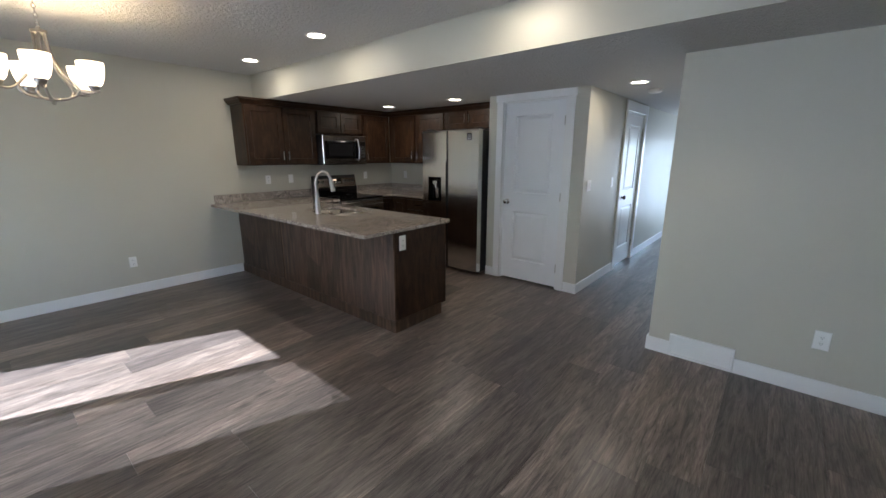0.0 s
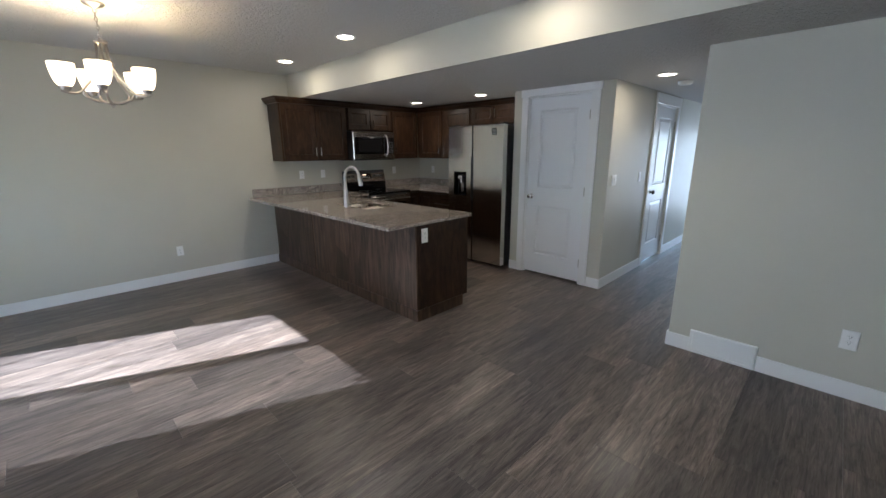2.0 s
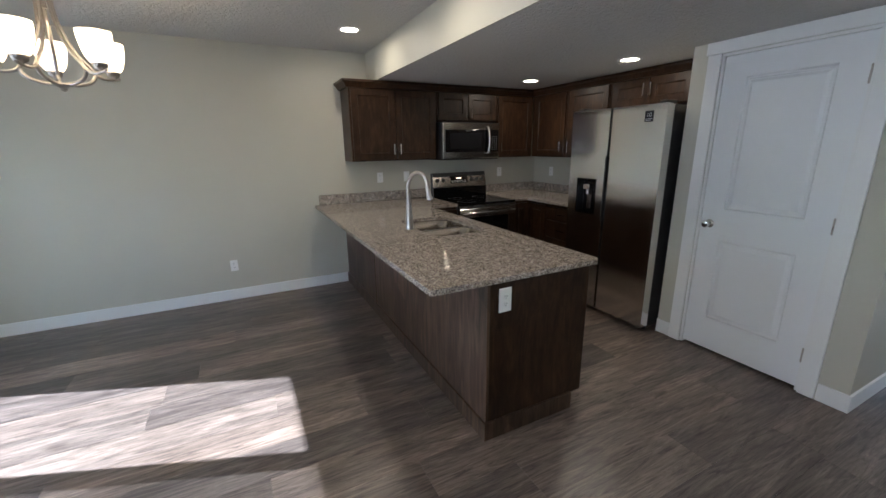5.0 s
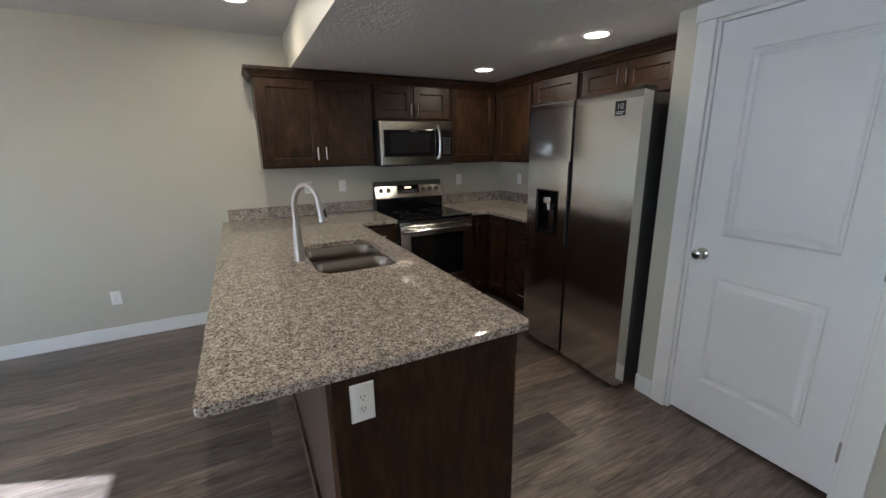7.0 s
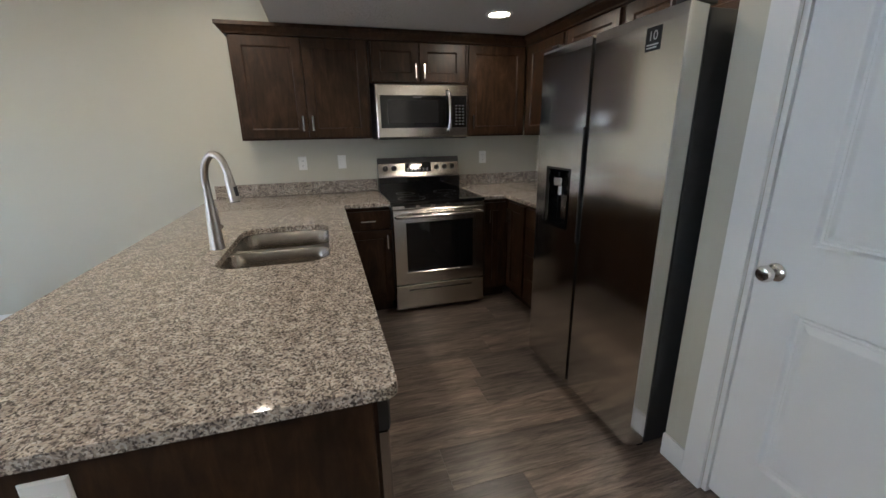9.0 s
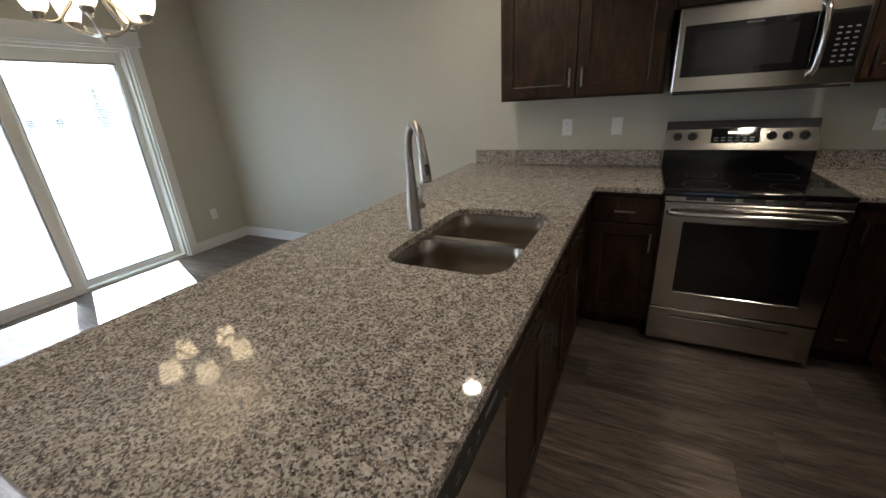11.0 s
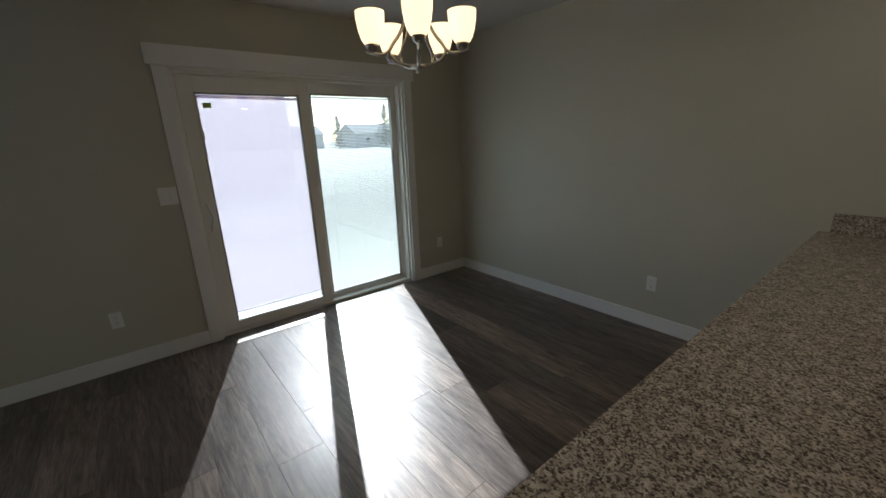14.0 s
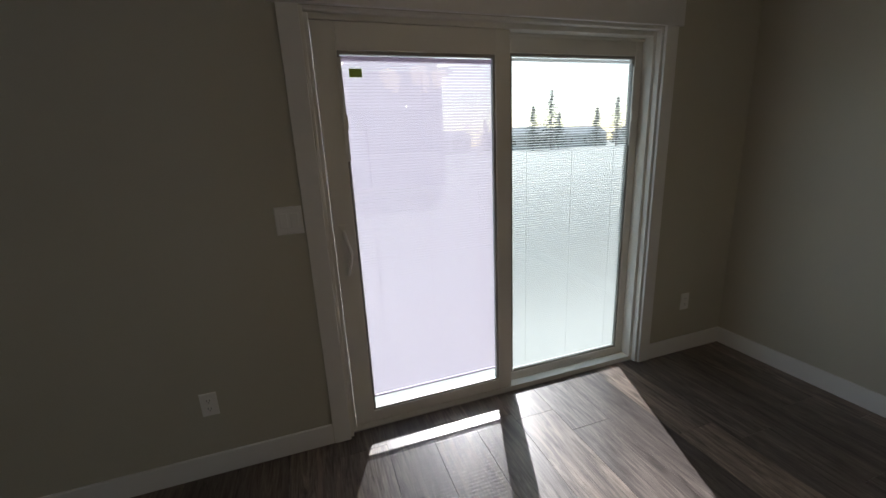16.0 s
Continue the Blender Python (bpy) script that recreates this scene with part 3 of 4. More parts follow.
def shaker(parent, x0, x1, z0, z1, handle=None, name="door"):
    """A framed door or drawer front, 20 mm proud of the body. handle: (x, z, upright)."""
    cx = (x0 + x1) / 2
    rail = min(0.062, (z1 - z0) * 0.28)
    steps = [(0, 0), (rail, 0), (rail + 0.006, 0.003), (rail + 0.009, 0.010)] if name == "door" or z1 - z0 > 0.2 else [(0.004, 0), (0.02, -0.0005)]
    d = Mesh().panel(x0 - cx, x1 - cx, 0, z1 - z0, -0.020, steps, back=-0.001).make(name, WOOD, parent, 0.002, at=(cx, 0, z0))
    if handle:
        hx, hz, up = handle
        o = pull(d, hx - cx, hz - z0, -0.020, up)
    return d


CAB = "dark-stained alder kitchen cabinets"


def cabinet(name, m, w, d, z0, z1, fronts, label, toe=0.0, group=CAB):
    """fronts: (x0, x1, z0, z1, handle, name)."""
    b = base(name, m, label, "cabinet", group)
    k = Mesh().box(0, w, 0, d, z0 + toe, z1)
    if toe:
        k.box(0.0, w, 0.07, d, z0 + 0.001, z0 + toe)
    k.make("body", WOOD, b, 0.0015)
    for x0, x1, a, c, h, kind in fronts:
        shaker(b, x0, x1, a, c, h, kind)
    return b


XU, YU = XW + 0.33, YB - 0.33     # faces of the upper cabinets
Z0, Z1 = 1.392, 2.13
G = 0.004


def up_pair(w, z0, z1, hz):
    c = w / 2
    return [(0.02, c - G, z0 + 0.015, z1 - 0.02, (c - G - 0.032, hz, True), "door"), (c + G, w - 0.02, z0 + 0.015, z1 - 0.02, (c + G + 0.032, hz, True), "door")]


cabinet("upper_cabinet", pose(XU, 2.893, 0, 0, 0, 90), 0.972, 0.329, Z0, Z1, up_pair(0.972, Z0, Z1, Z0 + 0.12), "dark-stained wooden two-door wall cabinet beside the microwave")
cabinet("upper_cabinet", pose(XU, 3.870, 0, 0, 0, 90), 0.80, 0.329, 1.81, Z1, up_pair(0.80, 1.81, Z1, 1.90), "short dark-stained wooden wall cabinet above the microwave")
cabinet("upper_cabinet", pose(XU, 4.675, 0, 0, 0, 90), 0.545, 0.329, Z0, Z1, [(0.015, 0.525, Z0 + 0.015, Z1 - 0.02, (0.05, Z0 + 0.12, True), "door")], "single-door dark-stained wooden wall cabinet in the corner")
cabinet("upper_cabinet", pose(XU + 0.004, YU, 0), 0.60, 0.329, Z0, Z1, [(0.06, 0.58, Z0 + 0.015, Z1 - 0.02, (0.545, Z0 + 0.12, True), "door")], "dark-stained wooden wall cabinet beside the refrigerator")
cabinet("upper_cabinet", pose(-3.91, YU, 0), 0.585, 0.329, Z0, Z1, [(0.03, 0.56, Z0 + 0.015, Z1 - 0.02, (0.065, Z0 + 0.12, True), "door")], "dark-stained wooden wall cabinet behind the refrigerator edge")
fc0 = cabinet("upper_cabinet", pose(-3.32, YU, 0), 0.83, 0.329, 1.865, Z1, up_pair(0.83, 1.865, Z1, 2.01), "short dark-stained wooden wall cabinet above the refrigerator")
block("filler_strip", 0.832, 1.028, 0.0, 0.02, 1.865, Z1, WOOD, fc0)
# crown moulding along the top of the uppers
cr = base("crown_moulding", pose(0, 0, 0), "dark-stained crown moulding on the wall cabinets", "moulding", kind="structure")
prof = [(0.0, 2.115), (0.022, 2.118), (0.026, 2.13), (0.048, 2.158), (0.062, 2.166), (0.062, 2.19), (0.0, 2.19)]
line = [((XW, 2.893), (0, -1)), ((XU, 2.893), (1, -1)), ((XU, YU), (1, -1)), ((XP, YU), (0, -1))]
Mesh().loops([[(x + dx * u, y + dy * u, z) for u, z in prof] for (x, y), (dx, dy) in line]).make("moulding", WOOD, cr)

# base cabinets
XF, YF, YN = -4.155, 3.53, 4.925      # faces: west run, peninsula, north run
PEN = base("peninsula", pose(0, 0, 0), "dark-stained wooden kitchen peninsula with plank back panel", "kitchen peninsula", CAB)
k = Mesh().box(XW, -1.902, 2.857, YF, 0.10, 0.66).box(XW, -1.902, 2.857, YF - 0.07, 0.002, 0.10)
k.box(XW, -3.58, 2.857, YF, 0.66, 0.893).box(-2.745, -1.902, 2.857, YF, 0.66, 0.893).box(-3.58, -2.745, 2.857, 2.962, 0.66, 0.893)
k.make("body", WOOD, PEN)
for x0, x1 in ((XW + 0.002, -3.783), (-3.765, -1.885)):
    block("back_panel", x0, x1, 2.841, 2.856, 0.10, 0.893, PANELW, PEN, 0.001)
block("panel_strip", -3.782, -3.766, 2.838, 2.856, 0.10, 0.893, WOOD, PEN)
block("end_panel", -1.901, -1.883, 2.857, YF - 0.01, 0.10, 0.893, WOOD, PEN, 0.0015)
block("end_panel_foot", -1.901, -1.883, 2.857, YF - 0.085, 0.002, 0.0995, WOOD, PEN)
Mesh().box(XW + 0.002, -1.868, 2.826, 2.840, 0.001, 0.108).box(-1.882, -1.868, 2.840, YF - 0.09, 0.001, 0.108).make("base_trim", PANELW, PEN, 0.002)
# fronts toward the kitchen
pf = base("front_set", pose(-1.902, YF, 0, 0, 0, 180), "", "")
pf.parent = PEN
w0 = 0.64
for x0, x1, a, c, h in ((w0, w0 + 0.44, 0.72, 0.865, (w0 + 0.22, 0.79, False)), (w0 + 0.448, w0 + 0.89, 0.72, 0.865, (w0 + 0.67, 0.79, False)),
                        (w0, w0 + 0.44, 0.115, 0.71, (w0 + 0.40, 0.62, True)), (w0 + 0.448, w0 + 0.89, 0.115, 0.71, (w0 + 0.49, 0.62, True)),
                        (w0 + 0.92, w0 + 1.34, 0.72, 0.865, (w0 + 1.13, 0.79, False)), (w0 + 0.92, w0 + 1.34, 0.115, 0.71, (w0 + 0.96, 0.62, True))):
    shaker(pf, x0, x1, a, c, h)
cabinet("base_cabinet", pose(XF, YF + 0.002, 0, 0, 0, 90), 3.913 - YF - 0.002, 0.69, 0, 0.893,
        [(0.035, 0.39, 0.72, 0.865, (0.21, 0.79, False), "drawer"), (0.035, 0.39, 0.115, 0.71, (0.35, 0.62, True), "door")], "dark-stained wooden base cabinet with drawer beside the range", toe=0.1)
cabinet("base_cabinet", pose(XF, 4.691, 0, 0, 0, 90), YN - 4.693, 0.69, 0, 0.893, [(0.012, 0.205, 0.115, 0.865, (0.045, 0.76, True), "door")], "narrow dark-stained wooden corner base cabinet", toe=0.1)
cabinet("base_cabinet", pose(XF - 0.05, YN, 0), 0.94, 0.63, 0, 0.893,
        [(0.08, 0.36, 0.115, 0.865, (0.12, 0.76, True), "door")] + [(0.39, 0.92, a, c, (0.655, (a + c) / 2, False), "drawer") for a, c in ((0.72, 0.865), (0.52, 0.71), (0.32, 0.51), (0.115, 0.31))],
        "dark-stained wooden drawer base cabinet beside the refrigerator", toe=0.1)

# counters
XC, YC, YM = -4.125, 3.575, 4.885


def counter(name, outline, label, hole=None):
    b = base(name, pose(0, 0, 0), label, "countertop")
    Mesh().prism(outline, 0.894, 0.924, hole).make("slab", GRANITE, b, 0.004)
    return b


def arc(cx, cy, r, a0, a1, n=5):
    return [(cx + r * math.cos(radians(a0 + (a1 - a0) * i / n)), cy + r * math.sin(radians(a0 + (a1 - a0) * i / n))) for i in range(n + 1)]


HX0, HX1, HY0, HY1 = -3.528, -2.80, 3.000, 3.455
ct = counter("granite_countertop", [(XW, 2.524)] + arc(-1.884, 2.546, 0.022, -90, 0) + arc(-1.892, YC - 0.03, 0.03, 0, 90) + [(XC, YC), (XC, 3.915), (XW, 3.915)],
             "speckled grey and beige granite countertop with sink cut-out", rounded(HX0, HX1, HY0, HY1, 0.10, 8))
block("backsplash", XW + 0.001, XW + 0.022, 2.572, 3.915, 0.925, 1.032, GRANITE, ct, 0.003)
ct2 = counter("granite_countertop", [(XW, 4.687), (XC, 4.687), (XC, YM), (-3.275, YM), (-3.275, YB - 0.001), (XW, YB - 0.001)], "speckled granite corner countertop between range and refrigerator")
block("backsplash", XW + 0.001, XW + 0.022, 4.687, YB - 0.002, 0.925, 1.032, GRANITE, ct2, 0.003)
block("backsplash", XW + 0.023, -3.275, YB - 0.022, YB - 0.001, 0.925, 1.032, GRANITE, ct2, 0.003)

# sink
sk = base("kitchen_sink", pose(0, 0, 0.892), "stainless steel double-bowl undermount kitchen sink", "sink")
for x0, x1 in ((HX0 - 0.012, -3.179), (-3.149, HX1 + 0.012)):
    rings = [[(x, y, z) for x, y in rounded(x0 + i, x1 - i, HY0 - 0.012 + i, HY1 + 0.008 - i, max(0.085 - i * 0.5, 0.02), 8)] for i, z in ((0.0, 0.0), (0.004, -0.006), (0.010, -0.10), (0.016, -0.155), (0.03, -0.185), (0.055, -0.197), (0.14, -0.2))]
    Mesh().loops(rings, cap0=False).make("bowl", SINKST, sk, smooth=True)
    edge = (HX0 - 0.03, -3.1642) if x1 < -3.155 else (-3.1638, HX1 + 0.03)
    Mesh().prism([(edge[0], HY0 - 0.03), (edge[1], HY0 - 0.03), (edge[1], HY1 + 0.012), (edge[0], HY1 + 0.012)], -0.003, 0.0005, rounded(x0 + 0.001, x1 - 0.001, HY0 - 0.011, HY1 + 0.007, 0.085, 8)).make("rim", SINKST, sk)
    Mesh().lathe([(0.045, 0.0), (0.045, 0.003), (0.034, 0.004), (0.03, 0.001), (0.0, 0.001)], (x0 + x1) / 2, (HY0 + HY1) / 2, -0.199, 20, cap1=False).make("drain", CHROME, sk, smooth=True)

# faucet
fc = base("kitchen_faucet", pose(-3.152, 2.952, 0.924), "brushed nickel gooseneck pull-down kitchen faucet", "faucet")
Mesh().lathe([(0.033, 0), (0.033, 0.004), (0.031, 0.012), (0.028, 0.09), (0.023, 0.16), (0.0175, 0.23), (0.0165, 0.26)], n=28).make("body", NICKEL, fc, smooth=True)
Mesh().tube(curve_pts([(0, 0, 0.25), (0, 0, 0.33), (0.015, 0.018, 0.395), (0.047, 0.055, 0.430), (0.078, 0.093, 0.412), (0.093, 0.112, 0.365), (0.096, 0.116, 0.335)], 9), 0.0155, 16).make("neck", NICKEL, fc, smooth=True)
Mesh().tube([(0.096, 0.116, 0.338), (0.097, 0.117, 0.32), (0.102, 0.124, 0.27), (0.106, 0.129, 0.23)], 0.017, 16, 0.023).make("spray_head", NICKEL, fc, smooth=True)
Mesh().tube([(0.106, 0.129, 0.23), (0.1065, 0.1295, 0.226)], 0.019, 16).tube([(0.119, 0.144, 0.255), (0.114, 0.138, 0.295)], 0.008, 8).make("spray_button", BLACKP, fc, smooth=True)
Mesh().tube([(-0.015, 0.004, 0.09), (-0.06, 0.012, 0.093)], 0.0155, 16).tube([(-0.05, 0.011, 0.095), (-0.053, 0.012, 0.185)], 0.006, 10, 0.0045).make("lever", NICKEL, fc, smooth=True)

# dishwasher in the peninsula
dw = base("dishwasher", pose(-1.91, YF, 0, 0, 0, 180), "stainless steel dishwasher with black control strip", "dishwasher")
Mesh().panel(0.01, 0.61, 0.115, 0.765, -0.025, [(0, 0.004), (0.006, 0)], back=-0.001).make("door", STEEL, dw)
Mesh().panel(0.01, 0.61, 0.77, 0.872, -0.03, [(0, 0.005), (0.008, 0)], back=-0.001).make("control_strip", BLACKP, dw)
m = Mesh()
for i in range(7):
    m.box(0.10 + i * 0.05, 0.125 + i * 0.05, -0.031, -0.0295, 0.80, 0.803).box(0.105 + i * 0.05, 0.118 + i * 0.05, -0.031, -0.0295, 0.815, 0.823)
m.box(0.45, 0.53, -0.031, -0.0295, 0.818, 0.83)
tagged(m.make("marks", MARK, dw), kind="stuff")

# ---- range ----
RX = -4.10
rg = base("electric_range", pose(RX, 3.921, 0, 0, 0, 90), "freestanding stainless steel electric range with black glass cooktop", "range")
RW, RD = 0.76, 0.74
Mesh().box(0.002, RW - 0.002, 0.03, RD - 0.02, 0.03, 0.895).make("body", GREYP, rg)
for fx in (0.065, RW - 0.065):
    for fy in (0.085, RD - 0.095):
        block("foot", fx - 0.025, fx + 0.025, fy - 0.025, fy + 0.025, 0.001, 0.03, BLACKP, rg)
Mesh().box(-0.004, RW + 0.004, 0.005, RD - 0.1, 0.896, 0.920).make("cooktop", BLACKG, rg, 0.006)
m = Mesh()
for cx, cy, r in ((0.2, 0.18, 0.11), (0.56, 0.18, 0.085), (0.2, 0.46, 0.08), (0.56, 0.46, 0.10)):
    m.lathe([(r, 0.9203), (r, 0.9208), (r - 0.003, 0.9208), (r - 0.003, 0.9203)], cx, cy, 0, 40, cap0=False, cap1=False)
tagged(m.make("burner_rings", BLACKP, rg), kind="stuff")
Mesh().panel(0.004, RW - 0.004, 0.25, 0.862, -0.012, [(0, 0.006), (0.006, 0), (0.10, 0), (0.104, 0.006)], back=0.03).make("oven_door", STEEL, rg)
Mesh().box(0.105, RW - 0.105, -0.008, -0.006, 0.356, 0.757).make("oven_window", BLACKG, rg)
# Thin grey bars drawn in place of glints on oven racks.
m = Mesh()
for i in range(3):
    m.box(0.2, 0.42, -0.0056, -0.005, 0.45 + i * 0.1, 0.453 + i * 0.1)
tagged(m.make("painted_rack_glint", GREYP, rg), kind="stuff")
Mesh().box(0.004, RW - 0.004, -0.006, 0.03, 0.866, 0.894).make("vent_trim", STEEL, rg, 0.003)
m = Mesh()
for i in range(5):
    m.box(0.10 + i * 0.12, 0.19 + i * 0.12, -0.0075, -0.0058, 0.876, 0.893)
tagged(m.make("vent_slots", SLOT, rg), kind="stuff")
Mesh().tube(curve_pts([(0.03, -0.012, 0.81), (0.045, -0.045, 0.812), (0.12, -0.058, 0.815), (0.38, -0.064, 0.817), (0.64, -0.058, 0.815), (0.715, -0.045, 0.812), (0.73, -0.012, 0.81)]), 0.0135, 14).make("door_handle", CHROME, rg, smooth=True)
Mesh().panel(0.004, RW - 0.004, 0.035, 0.243, -0.010, [(0, 0.006), (0.006, 0)], back=0.03).make("drawer", STEEL, rg)
Mesh().box(0.11, RW - 0.11, -0.016, -0.0095, 0.178, 0.198).make("drawer_lip", STEEL, rg, 0.003)
# Dark strip laid on the drawer front as painted shade above the lip.
Mesh().box(0.11, RW - 0.11, -0.0115, -0.0098, 0.198, 0.205).make("drawer_shade_strip", SLOT, rg)
# back guard
Mesh().loops([[(x, y, z) for y, z in ((RD - 0.10, 0.90), (RD - 0.02, 0.90), (RD - 0.02, 1.21), (RD - 0.055, 1.215), (RD - 0.10, 1.04))] for x in (0.0, RW)]).make("guard_body", GREYP, rg)
guard = base("control_panel", pose(0, RD - 0.10, 1.04, -16.2, 0, 0), "", "")
guard.parent = rg
Mesh().panel(0.0, RW, 0.0, 0.180, -0.004, [(0, 0.002), (0.004, 0)], back=0.002).make("fascia", STEEL, guard)
Mesh().box(0.245, 0.49, -0.0065, -0.0042, 0.045, 0.135).make("display", BLACKG, guard, 0.001)
Mesh().box(0.33, 0.40, -0.0072, -0.0066, 0.10, 0.113).make("clock_digits", DIGIT, guard)
m = Mesh()
for r in range(2):
    for c in range(6):
        m.box(0.262 + c * 0.036, 0.282 + c * 0.036, -0.0072, -0.0066, 0.058 + r * 0.016, 0.062 + r * 0.016)
tagged(m.make("button_marks", PALE, guard), kind="stuff")
for kx in (0.065, 0.145, 0.545, 0.62, 0.695):
    o = Mesh().lathe([(0.025, 0.004), (0.025, 0.008), (0.021, 0.012), (0.019, 0.028), (0.016, 0.031)], 0, 0, 0, 22, 'y').box(-0.0035, 0.0035, -0.036, -0.02, -0.018, 0.018).make("knob", BLACKP, guard, smooth=True)
    o.location = (kx, 0, 0.085)
Mesh().box(0.0, RW, -0.003, 0.002, -0.125, -0.002).make("guard_glass", BLACKG, rg).matrix_basis = pose(0, RD - 0.102, 1.04)

# ---- microwave ----
mw = base("microwave", pose(XW + 0.40, 3.898, 1.380, 0, 0, 90), "stainless steel over-the-range microwave with black window", "microwave")
MW, MH = 0.755, 0.415
Mesh().box(0, MW, 0.002, 0.398, 0.012, MH).make("body", GREYP, mw)
Mesh().panel(0, MW, 0.012, MH, -0.028, [(0, 0.006), (0.007, 0)], back=0.001).make("door", STEEL, mw)
Mesh().box(0.03, 0.74, -0.031, -0.0275, 0.088, 0.335).make("front_glass", BLACKG, mw, 0.002)
Mesh().box(0.09, 0.50, -0.0325, -0.0312, 0.125, 0.30).make("window_screen", DARKGLASS, mw)
m = Mesh()
for r in range(7):
    for c in range(3):
        m.box(0.645 + c * 0.03, 0.66 + c * 0.03, -0.0325, -0.0312, 0.11 + r * 0.024, 0.117 + r * 0.024)
m.box(0.29, 0.36, -0.0325, -0.0312, 0.318, 0.325)
tagged(m.make("key_marks", MARK, mw), kind="stuff")
Mesh().tube(curve_pts([(0.575, -0.03, 0.06), (0.585, -0.06, 0.09), (0.59, -0.075, 0.21), (0.585, -0.06, 0.34), (0.575, -0.03, 0.37)]), 0.014, 14).make("handle", CHROME, mw, smooth=True)
Mesh().box(0.01, MW - 0.01, -0.02, 0.39, 0.0, 0.0115).make("bottom_vent", BLACKP, mw)

# ---- refrigerator ----
fg = base("refrigerator", pose(-3.243, 4.66, 0), "side-by-side stainless steel refrigerator with water dispenser", "refrigerator")
FW, FS, FH = 0.92, 0.43, 1.828
Mesh().box(0.012, FW - 0.012, 0.105, 0.84, 0.03, FH - 0.012).make("body", GREYP, fg, 0.004)
Mesh().box(0.03, FW - 0.03, 0.09, 0.12, 0.001, 0.045).make("kick_grille", BLACKP, fg)


def fridge_front(x0, x1, hole=None):
    """A gently crowned door, 90 mm thick, with an opening for the dispenser."""
    z0, z1 = 0.045, FH
    cut = hole or (x1, x1, z1, z1)
    xs = sorted({x0 + (x1 - x0) * k / 14 for k in range(15)} | {v for v in cut[:2]})
    zs = sorted({z0, z0 + 0.6, z1 - 0.25, z1 - 0.04, z1 - 0.012, z1} | {v for v in cut[2:]})
    m = Mesh()
    q = {}
    for x in xs:
        u = 2 * (x - x0) / (x1 - x0) - 1
        for z in zs:
            lip = 0.003 * max(0.0, 1 - (z1 - z) / 0.04) ** 2
            q[x, z] = m.bm.verts.new((x, 0.0022 * u * u + lip, z))
    for xa, xb in zip(xs, xs[1:]):
        for za, zb in zip(zs, zs[1:]):
            if not (cut[0] <= xa and xb <= cut[1] and cut[2] <= za and zb <= cut[3]):
                m.bm.faces.new((q[xa, za], q[xb, za], q[xb, zb], q[xa, zb]))
    for v in [v for v in m.bm.verts if not v.link_faces]:
        m.bm.verts.remove(v)
    ob = m.make("door", FRIDGEST, fg, fix=False)
    s = ob.modifiers.new("thickness", 'SOLIDIFY')
    s.thickness, s.offset = 0.082, -1
    return ob


fridge_front(0.0, FS - 0.012, (0.105, 0.325, 0.92, 1.235))
fridge_front(FS + 0.012, FW)
Mesh().box(FS - 0.011, FS + 0.011, 0.03, 0.10, 0.05, FH - 0.01).make("centre_recess", BLACKP, fg)
for x0, x1 in ((FS - 0.026, FS - 0.0115), (FS + 0.0115, FS + 0.018)):
    Mesh().box(x0, x1, 0.0005, 0.03, 0.87, 1.44).make("grip_edge", BLACKP, fg, 0.003)
m = Mesh().panel(0.102, 0.328, 0.917, 1.238, -0.002, [(0, 0.0), (0.010, 0.0), (0.014, 0.01), (0.03, 0.06), (0.035, 0.065)])
m.make("dispenser", BLACKG, fg)
Mesh().box(0.18, 0.25, 0.0, 0.05, 1.14, 1.185).lathe([(0.018, 0.0), (0.018, 0.05), (0.012, 0.055)], 0.215, 0.025, 1.09, 16).make("dispenser_nozzle", CHROME, fg, 0.003, True)
Mesh().box(0.19, 0.24, 0.045, 0.06, 0.955, 1.09).make("dispenser_lever", STEEL, fg, 0.004)
for hx in (0.05, FW - 0.08):
    Mesh().box(hx, hx + 0.06, 0.02, 0.14, FH + 0.0, FH + 0.022).make("hinge_cover", BLACKP, fg, 0.004)
Mesh().box(0.745, 0.815, -0.0015, 0.004, 1.70, 1.78).make("sticker", BLACKP, fg)
Mesh().box(0.752, 0.808, -0.0022, -0.0016, 1.718, 1.723).box(0.752, 0.80, -0.0022, -0.0016, 1.708, 1.713).make("sticker_lines", PALE, fg)
tx = bpy.data.curves.new("sticker_number", 'FONT')
tx.body, tx.size, tx.extrude = "10", 0.045, 0.0003
tx.materials.append(PALE)
to = new("sticker_number", tx)
to.parent = fg
to.matrix_basis = pose(0.757, -0.0022, 1.735, 90)
Mesh().box(0.40 + 0.27, 0.40 + 0.345, -0.001, 0.006, 1.79, 1.795).make("badge", CHROME, fg)


